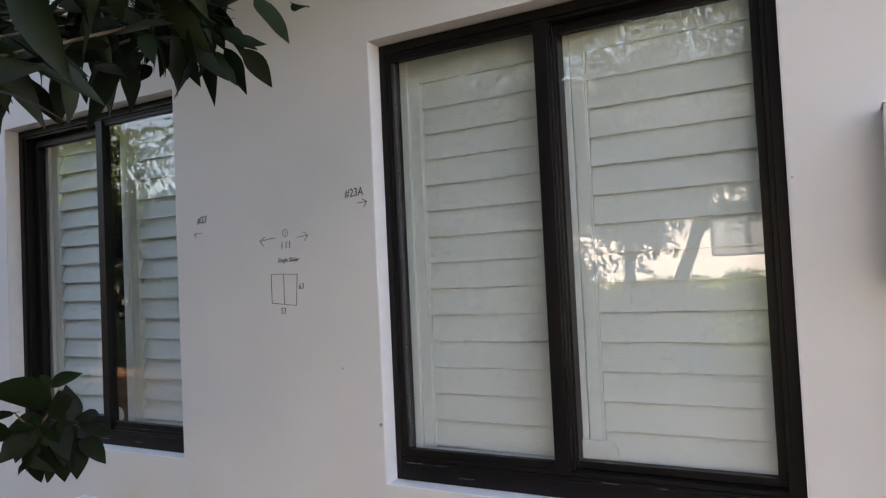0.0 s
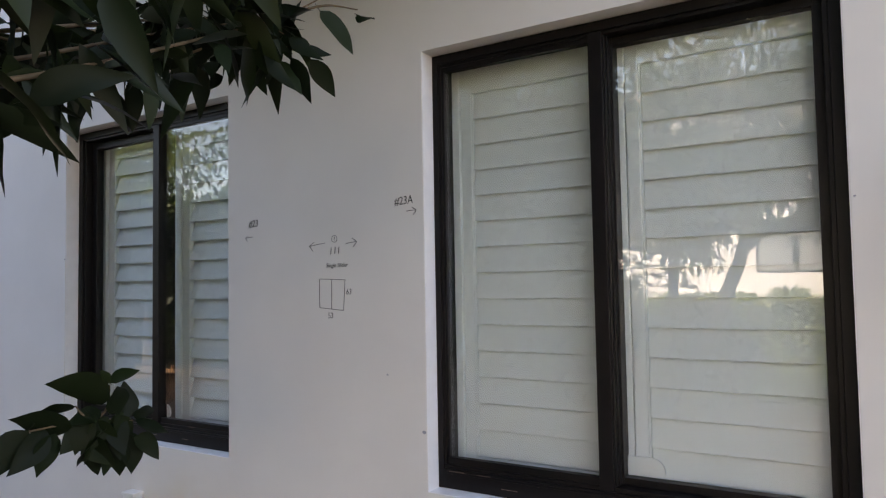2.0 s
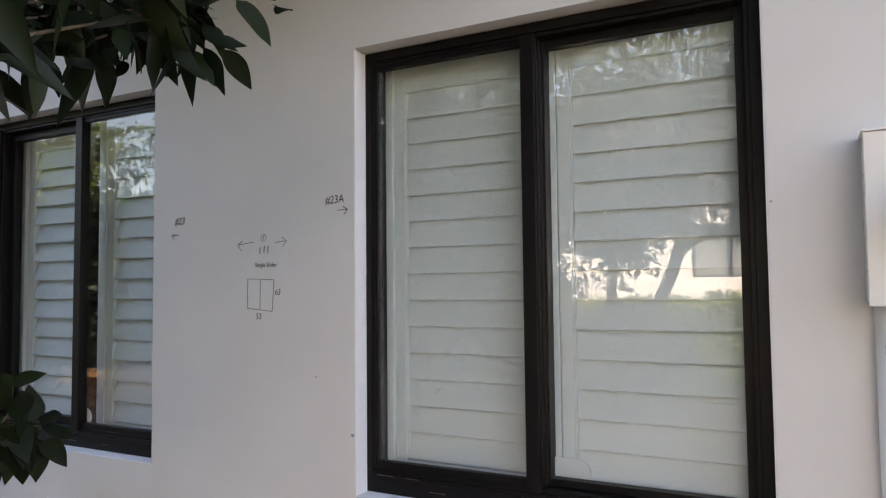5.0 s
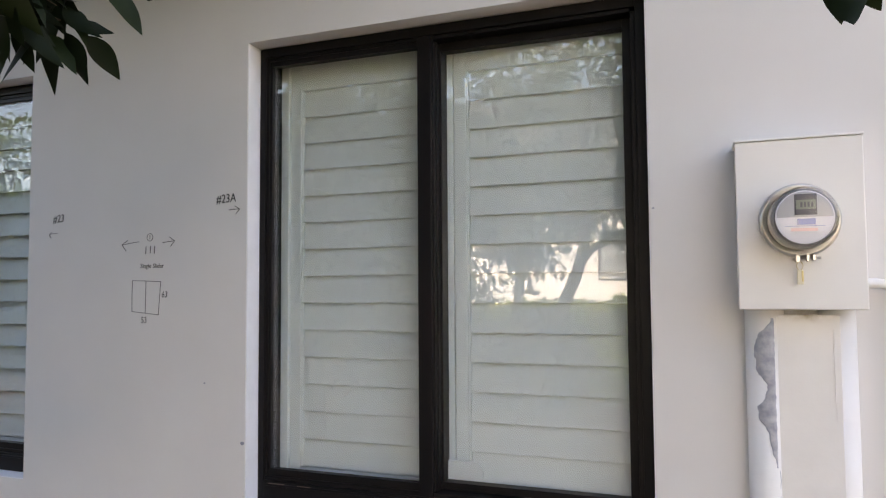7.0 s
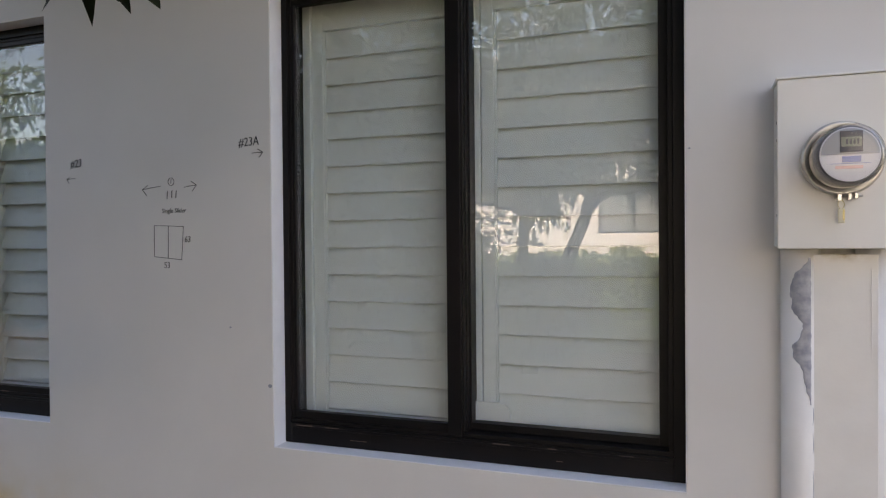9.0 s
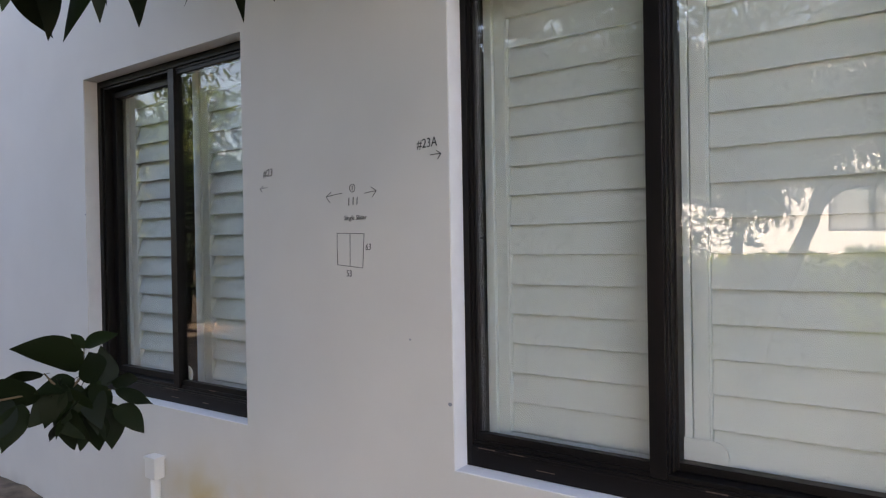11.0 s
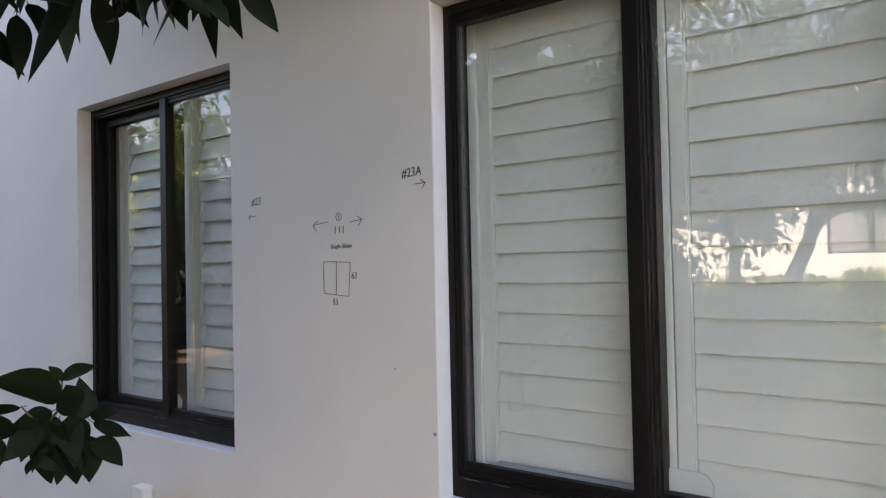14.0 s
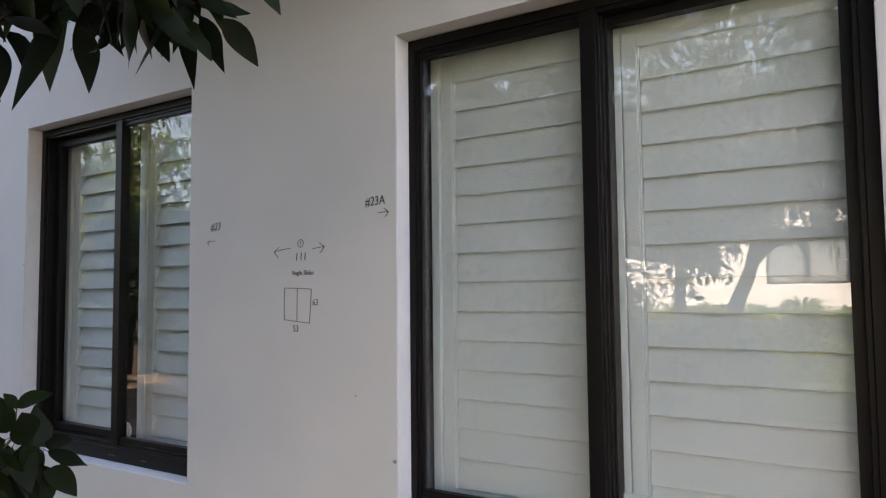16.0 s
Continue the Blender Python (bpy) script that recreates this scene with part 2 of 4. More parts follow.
# ---- slider windows ----
def slider_window(x0, W, yf, mirror, name, label):
    """A black two-pane horizontal slider: a fixed pane in front, a sliding sash behind."""
    win = setting(thing(name, label, "window", at=(x0, 0, SILL)), label, "window")

    def mx(a, b):
        return (W - b, W - a) if mirror else (a, b)

    def bars(nm, items, mat=black_alu, lab="", bevel=0.0015):
        bm = bmesh.new()
        for a, b, y0, y1, z0, z1 in items:
            a, b = mx(a, b)
            box(bm, a, b, yf + y0, yf + y1, z0, z1, bevel)
        return part(nm, bm, mat, win, lab)

    g = 0.003
    k = W / 2 - 0.673                # shift of the middle parts
    st = 0.088 if mirror else 0.078  # where the sash's glass ends
    zb, zt = (0.122, 0.088) if mirror else (0.113, 0.078)
    # outer frame, in stepped sections
    bars("jamb", [(g, 0.026, 0, 0.10, g, H - g), (0.026, 0.036, 0.007, 0.09, 0.09, H - 0.045), (0.036, 0.046, 0.013, 0.04, 0.105, H - 0.055)])
    bars("jamb", [(W - 0.036, W - g, 0, 0.10, g, H - g), (W - 0.05, W - 0.036, 0.012, 0.095, 0.088, H - 0.045), (W - 0.074, W - 0.05, 0.055, 0.09, 0.1, H - 0.06)])
    bars("head", [(0.026, W - 0.036, 0, 0.10, H - 0.036, H - g), (0.026, W - 0.05, 0.009, 0.095, H - 0.048, H - 0.036)])
    bars("sill_track", [(0.026, W - 0.036, 0, 0.10, g, 0.074), (0.026, W - 0.036, 0.008, 0.095, 0.074, 0.088), (0.04, W - 0.05, -0.006, 0.002, 0.058, 0.066)])
    # fixed pane's rails, front
    bars("fixed_rail", [(0.036, 0.615 + k, 0.013, 0.04, 0.088, 0.113)])
    bars("fixed_rail", [(0.036, 0.615 + k, 0.013, 0.04, H - 0.066, H - 0.048)])
    bars("meeting_stile", [(0.615 + k, 0.662 + k, -0.002, 0.048, 0.076, H - 0.038), (0.66 + k, 0.668 + k, 0.012, 0.05, 0.09, H - 0.05), (0.668 + k, 0.673 + k, 0.03, 0.06, 0.09, H - 0.05)])
    # sliding sash, behind
    sash = bars("sash_frame", [(0.63 + k, 0.68 + k, 0.052, 0.108, 0.09, H - 0.05), (W - st, W - 0.05, 0.052, 0.092, 0.09, H - 0.05),
                               (0.68 + k, W - st, 0.052, 0.092, 0.09, zb), (0.68 + k, W - st, 0.052, 0.092, H - zt, H - 0.05)], lab="black sliding sash frame")
    a, b = mx(0.043, 0.618 + k)
    p1 = boxes("pane", [(a, b, yf + 0.021, yf + 0.027, 0.108, H - 0.06)], window_glass, win, "clear glass pane")
    a, b = mx(0.677 + k, W - st + 0.003)
    p2 = boxes("pane", [(a, b, yf + 0.069, yf + 0.075, 0.108, H - 0.075)], window_glass, sash, "clear glass pane")
    for p in (p1, p2):
        p.visible_shadow = False
    # pale finger tab inside the lower corner next to the meeting stile
    bm = bmesh.new()
    n, r, x1, x2, z1 = 8, 0.04, 0.672, 0.800, 0.093
    if mirror:
        x1, x2 = 0.60, 0.72
    ring = [(x1, z1), (x2 - r, z1)] + [(x2 - r + r * math.sin(t), z1 + r - r * math.cos(t)) for t in (math.pi * k / n for k in range(1, n))] + [(x2 - r, z1 + 2 * r), (x1, z1 + 2 * r)]
    yt = yf + (0.094 if not mirror else 0.05)
    lo = [bm.verts.new((x, yt, z)) for x, z in ring]
    hi = [bm.verts.new((x, yt + 0.008, z)) for x, z in ring]
    bm.faces.new(lo)
    bm.faces.new(hi[::-1])
    for k in range(len(ring)):
        bm.faces.new((lo[k], hi[k], hi[(k + 1) % len(ring)], lo[(k + 1) % len(ring)]))
    part("finger_tab", bm, tab_white, win, "pale rounded plastic tab")
    # scuffs along the lower rail
    rnd = random.Random(3 if mirror else 5)
    for _ in range(9):
        u = rnd.uniform(0.05, 1.2)
        a, b = mx(u, u + rnd.uniform(0.012, 0.07))
        zz = rnd.choice((0.067, 0.067, 0.0885, 0.03))
        y0 = {0.067: -0.0065, 0.0885: 0.0075, 0.03: -0.0006}[zz]
        boxes("scuff", [(a, b, yf + y0, yf + y0 + 0.002, zz - 0.001, zz + rnd.uniform(0.0008, 0.0022))], scuff, win, "worn bare streak")
    # reveal lining of sill, head and jambs, paler than the wall for side light
    boxes("reveal_sill", [(0.001, W - 0.001, 0.003, yf + 0.1, 0.0, 0.0025)], reveal_lit_paint, win, "white plaster sill, paler for the light it catches")
    boxes("reveal_jamb", [(0.0, 0.0028, 0.003, yf + 0.1, 0.0025, H - 0.003)], reveal_lit_paint, win, "white plaster reveal, paler for the light it catches")
    boxes("reveal_jamb", [(W - 0.0028, W, 0.003, yf + 0.1, 0.0025, H - 0.003)], reveal_lit_paint, win, "white plaster reveal, paler for the light it catches")
    return win


slider_window(0.0, W, 0.07, False, "window_1", "black aluminium sliding window with closed white shutters behind")
slider_window(X2, W2, 0.07, True, "window_2", "black aluminium sliding window reflecting shrubs and leaf litter")


# ---- plantation shutters ----
def louvre_mesh(length, angle):
    """A blade of lens-shaped section, its lower edge turned towards the glass."""
    bm = bmesh.new()
    n, w, t = 12, 0.0532, 0.0038
    sec = []
    for k in range(2 * n):
        a = math.pi * k / n
        cu, su = math.cos(a), math.sin(a)
        sec.append((w * math.copysign(abs(cu) ** 0.8, cu), t * math.copysign(abs(su) ** 0.35, su)))
    ca, sa = math.cos(angle), math.sin(angle)
    ends = []
    for x in (0, length):
        ends.append([bm.verts.new((x, -(u * sa) - v * ca, -(u * ca) + v * sa)) for u, v in sec])
    for k in range(2 * n):
        bm.faces.new((ends[0][k], ends[0][(k + 1) % (2 * n)], ends[1][(k + 1) % (2 * n)], ends[1][k]))
    bm.faces.new(ends[0][::-1])
    bm.faces.new(ends[1])
    bmesh.ops.recalc_face_normals(bm, faces=bm.faces[:])
    me = bpy.data.meshes.new("louvre")
    bm.to_mesh(me)
    bm.free()
    me.materials.append(louvre_paint)
    for p in me.polygons:
        p.use_smooth = False
    return me


def shutter(x0, x1, y, angle, stile, label, z0=0.70, z1=2.36):
    sh = thing("shutter", label, "shutter", "white shutter panels behind the windows", at=(x0, y, 0))
    L = x1 - x0
    boxes("stile", [(0, stile, 0, 0.028, z0, z1)], louvre_paint, sh, bevel=0.003)
    boxes("stile", [(L - stile, L, 0, 0.028, z0, z1)], louvre_paint, sh, bevel=0.003)
    boxes("stile_bead", [(stile + 0.0005, stile + 0.006, 0.004, 0.024, 0.825, 2.20)], louvre_paint, sh, bevel=0.002)
    boxes("rail", [(stile, L - stile, 0, 0.028, z0, 0.822)], louvre_paint, sh, bevel=0.002)
    boxes("rail", [(stile, L - stile, 0, 0.028, 2.20, z1)], louvre_paint, sh, bevel=0.002)
    me = louvre_mesh(L - 2 * stile - 0.016, angle)
    for k in range(14):
        lv = new("louvre", me)
        lv.parent = sh
        lv.location = (stile + 0.008, 0.014, 0.829 + 0.0979 * (k + 0.5))
    return sh


ya = 0.19
shutter(0.056, 0.696, ya, radians(9), 0.044, "white closed plantation shutter panel with wide louvres")
shutter(0.699, 1.335, ya, radians(9), 0.045, "white closed plantation shutter panel with wide louvres")
yb = 0.21
shutter(X2 + 0.062, X2 + 0.690, yb, radians(18), 0.058, "white plantation shutter panel, louvres almost closed")
shutter(X2 + 0.694, X2 + 1.27, yb, radians(18), 0.058, "white plantation shutter panel, louvres almost closed")
for x0, y, w in ((0.0, ya, W), (X2, yb, W2)):
    sf = thing("timber_lining", "white timber lining round the shutters", "lining", "", at=(x0, y, 0))
    boxes("upright", [(-0.06, 0.054, -0.012, 0.05, 0.66, 2.40)], louvre_paint, sf, bevel=0.002)
    boxes("upright", [(w - 0.008, w + 0.06, -0.012, 0.05, 0.66, 2.40)], louvre_paint, sf, bevel=0.002)
    boxes("crosspiece", [(0.054, w - 0.008, 0.03, 0.05, 0.66, 0.76)], louvre_paint, sf)
    boxes("crosspiece", [(0.054, w - 0.008, 0.03, 0.05, 2.30, 2.40)], louvre_paint, sf)

# ---- ground ----
bm = bmesh.new()
box(bm, -250, 250, -250, 250, -0.5, 0.0)
setting(part("ground", bm, soil), "bare brown soil with leaf litter", "ground")
bm = bmesh.new()
nx, ny = 60, 14
grid = []
for i in range(nx + 1):
    row = []
    for j in range(ny + 1):
        x, y = -5.6 + 3.4 * i / nx, 0.0 - 1.3 * j / ny
        fall = max(0.0, 1 - (j / ny) ** 2) * min(1.0, 4 * (1 - i / nx))
        row.append(bm.verts.new((x, y, -0.02 + 0.098 * fall + 0.012 * noise.noise((x * 6, y * 6, 0)) * fall)))
    grid.append(row)
for i in range(nx):
    for j in range(ny):
        bm.faces.new((grid[i][j], grid[i][j + 1], grid[i + 1][j + 1], grid[i + 1][j]))
setting(part("soil_bed", bm, soil, smooth=True), "raised bare soil bed against the wall", "soil bed")
bm = bmesh.new()
box(bm, -3.2, 40, -60, -6.6, -0.1, 0.02)
setting(part("lawn", bm, lawn_green), "mown green lawn", "lawn")


# ---- electricity meter and its pipes ----
TURN_Y = Matrix.Rotation(radians(90), 4, 'X')      # a cylinder's axis along y


def meter_box():
    t = thing("meter_box", "off-white painted steel electricity meter box on the wall", "meter box", at=(1.564, 0, 1.411))
    w, h, d = 0.286, 0.424, 0.112
    boxes("case", [(0.004, w - 0.004, -d + 0.004, 0.0, 0.0, h - 0.004)], box_paint, t, bevel=0.004)
    boxes("cover", [(0.0, w, -d - 0.004, -d + 0.003, -0.004, h - 0.006)], box_paint, t, "off-white pressed steel cover", bevel=0.003)
    boxes("drip_lip", [(-0.002, w + 0.002, -d - 0.007, -0.002, h - 0.005, h + 0.001)], box_paint, t, bevel=0.0015)
    for z in (0.08, 0.27, 0.315):
        bm = bmesh.new()
        cyl(bm, 0.004, 0.004, Matrix.Translation((0.003, -d + 0.02, z)) @ Matrix.Rotation(radians(90), 4, 'Y'), 12)
        part("screw", bm, meter_dark, t)
    bm = bmesh.new()
    cyl(bm, 0.006, 0.012, Matrix.Translation((0.115, -d * 0.6, h + 0.004)), 12)
    part("knob", bm, meter_dark, t)
    cx, cz = 0.142, 0.215
    # ring clamp
    bm = bmesh.new()
    prof = [(0.074, 0.0), (0.088, 0.0), (0.0905, -0.006), (0.0905, -0.013), (0.087, -0.019), (0.083, -0.021), (0.079, -0.016), (0.076, -0.018), (0.073, -0.014)]
    n = 56
    rows = [[bm.verts.new((cx + r * math.cos(a), -d - 0.004 + y, cz + r * math.sin(a))) for r, y in prof] for a in (2 * math.pi * k / n for k in range(n))]
    for k in range(n):
        for j in range(len(prof) - 1):
            bm.faces.new((rows[k][j], rows[(k + 1) % n][j], rows[(k + 1) % n][j + 1], rows[k][j + 1]))
    ring = part("clamp_ring", bm, chrome, t, "galvanised clamp ring", True)
    # tightening screw and seal below the ring
    bm = bmesh.new()
    box(bm, cx - 0.013, cx - 0.003, -d - 0.026, -d - 0.008, cz - 0.103, cz - 0.086, 0.0015)
    box(bm, cx + 0.010, cx + 0.018, -d - 0.026, -d - 0.008, cz - 0.101, cz - 0.085, 0.0015)
    box(bm, cx + 0.024, cx + 0.032, -d - 0.024, -d - 0.010, cz - 0.099, cz - 0.084, 0.0015)
    cyl(bm, 0.003, 0.062, Matrix.Translation((cx + 0.012, -d - 0.017, cz - 0.094)) @ Matrix.Rotation(radians(87), 4, 'Y'), 10)
    part("clamp_screw", bm, chrome, ring, "steel clamp screw")
    bm = bmesh.new()
    tube(bm, spline([(cx - 0.006, -d - 0.02, cz - 0.098), (cx - 0.011, -d - 0.022, cz - 0.112), (cx - 0.004, -d - 0.02, cz - 0.124), (cx + 0.003, -d - 0.022, cz - 0.112), (cx - 0.002, -d - 0.02, cz - 0.1)], 24), 0.0008, 6)
    part("seal_wire", bm, brass, ring, "thin wire loop", True)
    seal = boxes("seal_tag", [(cx - 0.011, cx + 0.004, -d - 0.024, -d - 0.018, cz - 0.157, cz - 0.122)], seal_clear, t, "clear plastic meter seal", bevel=0.002)
    boxes("seal_core", [(cx - 0.001, cx + 0.003, -d - 0.0255, -d - 0.0235, cz - 0.150, cz - 0.124)], brass, seal, "brass seal insert", bevel=0.0005)
    # meter body
    bm = bmesh.new()
    cyl(bm, 0.0715, 0.100, Matrix.Translation((cx, -d - 0.050, cz)) @ TURN_Y, 48, 0.0665, bevel=0.002)
    body = part("meter_body", bm, meter_side, t, "grey round electricity meter", True)
    yf = -d - 0.1005
    bm = bmesh.new()
    cyl(bm, 0.0625, 0.003, Matrix.Translation((cx, yf - 0.001, cz)) @ TURN_Y, 48)
    # pale plate also stands for sunlit ground mirrored in the dome's lower half
    part("face_plate", bm, label_white, body, "pale meter face, its lower half bright as reflected ground")
    boxes("display_bezel", [(cx - 0.021, cx + 0.026, yf - 0.005, yf - 0.002, cz + 0.005, cz + 0.054)], meter_dark, body, bevel=0.001)
    boxes("display", [(cx - 0.018, cx + 0.023, yf - 0.006, yf - 0.0052, cz + 0.018, cz + 0.040)], lcd_grey, body, "grey-green liquid crystal display")
    for k in range(4):
        boxes("display_digit", [(cx - 0.009 + k * 0.0075, cx - 0.0045 + k * 0.0075, yf - 0.0068, yf - 0.0061, cz + 0.023, cz + 0.035)], meter_dark, body)
    bm = bmesh.new()
    arc = [(0.0595 * math.cos(a), 0.0595 * math.sin(a)) for a in (math.pi * k / 24 for k in range(25))]
    lo = [bm.verts.new((cx + x, yf - 0.0026, cz + z)) for x, z in arc]
    hi = [bm.verts.new((cx + x, yf - 0.0036, cz + z)) for x, z in arc]
    bm.faces.new(lo)
    bm.faces.new(hi[::-1])
    for k in range(25):
        bm.faces.new((lo[k], lo[(k + 1) % 25], hi[(k + 1) % 25], hi[k]))
    part("face_upper", bm, meter_grey, body, "grey upper half of the meter face")
    bm = bmesh.new()
    cyl(bm, 0.008, 0.003, Matrix.Translation((cx + 0.037, yf - 0.003, cz + 0.01)) @ TURN_Y, 20)
    part("port", bm, meter_grey, body)
    boxes("label_band", [(cx - 0.016, cx + 0.022, yf - 0.0046, yf - 0.0026, cz - 0.018, cz - 0.004)], label_blue, body, "blue printed mark")
    boxes("label_line", [(cx - 0.030, cx + 0.026, yf - 0.0046, yf - 0.0026, cz - 0.033, cz - 0.026)], label_pink, body, "pink label with unreadable print")
    boxes("label_line", [(cx - 0.042, cx + 0.042, yf - 0.0044, yf - 0.0026, cz - 0.0215, cz - 0.0205)], label_blue, body)
    # glass dome
    bm = bmesh.new()
    prof = [(0.0745, -0.010), (0.0735, -0.090), (0.0715, -0.106), (0.066, -0.1135), (0.05, -0.1155), (0.0, -0.1165)]
    rows = [[bm.verts.new((cx + r * math.cos(a), -d + y, cz + r * math.sin(a))) for r, y in prof[:-1]] for a in (2 * math.pi * k / n for k in range(n))]
    tip = bm.verts.new((cx, -d + prof[-1][1], cz))
    for k in range(n):
        for j in range(len(prof) - 2):
            bm.faces.new((rows[k][j], rows[(k + 1) % n][j], rows[(k + 1) % n][j + 1], rows[k][j + 1]))
        bm.faces.new((rows[k][-1], rows[(k + 1) % n][-1], tip))
    dome = part("glass_cover", bm, meter_glass, t, "clear glass meter cover", True)
    dome.visible_shadow = False
    return t


meter_box()


def service_pipe(x, y, r, name, label):
    t = thing(name, label, "pipe", "painted service pipes under the meter box", at=(x, 0, 0))
    bm = bmesh.new()
    tube(bm, [(0, y, -0.2), (0, y, 0.6), (0, y, 1.405)], r, 48)
    part("pipe", bm, pipe_paint, t, smooth=True)
    return t


pipe1 = service_pipe(1.628, -0.018, 0.047, "service_pipe", "thick white painted pipe with flaking grey patch")
service_pipe(1.797, -0.0135, 0.042, "service_pipe", "thick white painted pipe below the meter box")
# plaster filling between the pipes
bm = bmesh.new()
box(bm, 1.650, 1.797, -0.057, 0.0, -0.2, 1.392, 0.002)
infill = tagged(part("plaster_infill", bm, pipe_paint), "white plaster filling between two pipes", "plaster infill", kind="structure")
# cracked seams of the old paint
rnd = random.Random(8)
for x0, z0, z1 in ((1.651, 0.0, 1.02), (1.782, 1.13, 1.37)):
    bm = bmesh.new()
    pts, z = [], z0
    while z < z1:
        pts.append((x0 + rnd.uniform(-0.0018, 0.0018) , -0.0582 if x0 < 1.7 else -0.0578, z))
        z += 0.025
    tube(bm, pts, 0.0011, 5)
    part("crack", bm, bare_grey if x0 < 1.7 else pipe_paint, infill, "hairline crack in the paint")


def flake(z0, z1, seed):
    """Bare patch that follows the pipe's round face; its edge bulges in lobes."""
    bm = bmesh.new()
    n = 60
    r = 0.0478
    rows = []
    for k in range(n + 1):
        f = k / n
        z = z0 + (z1 - z0) * f
        lobe = 0.26 + 0.5 * math.exp(-((f - 0.78) / 0.15) ** 2) + 0.42 * math.exp(-((f - 0.36) / 0.10) ** 2) + 0.22 * math.exp(-((f - 0.64) / 0.05) ** 2)
        lobe *= min(1, 6 * f + 0.05) * min(1, 7 * (1 - f) + 0.3)
        lobe += 0.10 * noise.noise((seed, z * 60, 0)) + 0.06 * noise.noise((seed, z * 170, 3))
        a1 = radians(23) + 0.05 * noise.noise((9, z * 90, seed))
        row = []
        for j in range(7):
            a = a1 - max(lobe, 0.02) * 1.38 * j / 6
            rr = r + 0.0007 + (0.0006 if 0 < j < 6 else -0.0006)
            row.append(bm.verts.new((rr * math.sin(a), -0.018 - rr * math.cos(a), z)))
        rows.append(row)
    for a, b in zip(rows, rows[1:]):
        for j in range(6):
            bm.faces.new((a[j], a[j + 1], b[j + 1], b[j]))
    return part("flaked_patch", bm, bare_grey, pipe1, "flaked blue-grey bare patch", True)


flake(1.008, 1.384, 2.0)

# thin conduit from the box, bending down the wall
cond = thing("conduit", "thin white painted cable conduit bending down the wall", "conduit")
bm = bmesh.new()
tube(bm, spline([(1.848, -0.035, 1.468), (1.885, -0.035, 1.470), (1.930, -0.033, 1.455), (1.965, -0.03, 1.410), (1.974, -0.026, 1.33), (1.974, -0.022, 1.15), (1.973, -0.02, 0.93)], 40), 0.0125, 16)
part("conduit_bend", bm, pipe_paint, cond, smooth=True)
bm = bmesh.new()
tube(bm, [(1.973, -0.02, 0.93), (1.972, -0.02, 0.4), (1.972, -0.02, -0.1)], 0.0135, 16)
part("conduit_straight", bm, pipe_paint, cond, smooth=True)
bm = bmesh.new()
cyl(bm, 0.0165, 0.012, Matrix.Translation((1.973, -0.02, 0.915)), 20, bevel=0.002)
part("coupling", bm, pipe_paint, cond)

# capped stub pipe under the second window
stub = thing("stub_pipe", "white plastic stub pipe with square cap by the wall", "pipe")
boxes("cap", [(-1.712, -1.632, -0.058, -0.004, 0.402, 0.496)], pipe_paint, stub, "white plastic cap", bevel=0.005)
boxes("cap_lid", [(-1.716, -1.628, -0.061, -0.002, 0.488, 0.503)], pipe_paint, stub, bevel=0.003)
bm = bmesh.new()
tube(bm, [(-1.672, -0.028, 0.41), (-1.672, -0.028, 0.2), (-1.672, -0.028, -0.1)], 0.022, 16)
part("pipe", bm, pipe_paint, stub, smooth=True)


# ---- marker notes on the wall ----
def stroke(bm, pts, r=0.0011):
    tube(bm, [(x, -0.0006, z) for x, z in pts], r, 5)


def note(label):
    return thing("marker_note", label, "writing", "marker notes on the wall")


def words(text, x, z, size, mat, parent, lab, shear=0.15, roll=0.0, squeeze=0.85):
    cu = bpy.data.curves.new("text", "FONT")
    cu.body, cu.size, cu.shear, cu.extrude = text, size, shear, 0.0004
    cu.resolution_u = 3
    tmp = bpy.data.objects.new("text", cu)
    scene.collection.objects.link(tmp)
    dg = bpy.context.evaluated_depsgraph_get()
    me = bpy.data.meshes.new_from_object(tmp.evaluated_get(dg))
    bpy.data.objects.remove(tmp)
    bpy.data.curves.remove(cu)
    me.transform(pose(x, -0.0008, z, 90, roll, 0) @ Matrix.Diagonal((squeeze, 1, 1, 1)))
    me.materials.clear()
    me.materials.append(mat)
    ob = new("lettering", me)
    ob.parent = parent
    return tagged(ob, lab)


def arrow(parent, x0, z0, x1, z1, head, mat, r=0.0011):
    bm = bmesh.new()
    stroke(bm, [(x0, z0), ((x0 + x1) / 2, (z0 + z1) / 2 + 0.001), (x1, z1)], r)
    s = -1 if x1 > x0 else 1
    stroke(bm, [(x1 + s * head, z1 + head * 0.62), (x1 + s * 0.001, z1 + 0.001)], r)
    stroke(bm, [(x1, z1), (x1 + s * head * 0.75, z1 - head * 0.85)], r)
    part("arrow", bm, mat, parent, "hand-drawn arrow")


n1 = note("black marker note #23 with a small arrow")
words("#23", -0.908, 1.729, 0.043, ink_soft, n1, "handwritten number", 0.2, -3)
arrow(n1, -0.883, 1.688, -0.927, 1.684, 0.017, ink_soft)
n2 = note("black marker note #23A with an arrow")
words("#23A", -0.129, 1.768, 0.044, ink, n2, "handwritten number", 0.1, -3)
arrow(n2, -0.074, 1.744, -0.030, 1.745, 0.02, ink, 0.0014)
n3 = note("marker sketch of a two-pane slider with sizes 53 by 63")
arrow(n3, -0.474, 1.643, -0.556, 1.633, 0.026, ink_soft, 0.0012)
arrow(n3, -0.366, 1.636, -0.311, 1.642, 0.024, ink_soft, 0.0012)
bm = bmesh.new()
stroke(bm, [(-0.424 + 0.0135 * math.cos(a), 1.658 + 0.014 * math.sin(a)) for a in (2 * math.pi * k / 18 for k in range(19))])
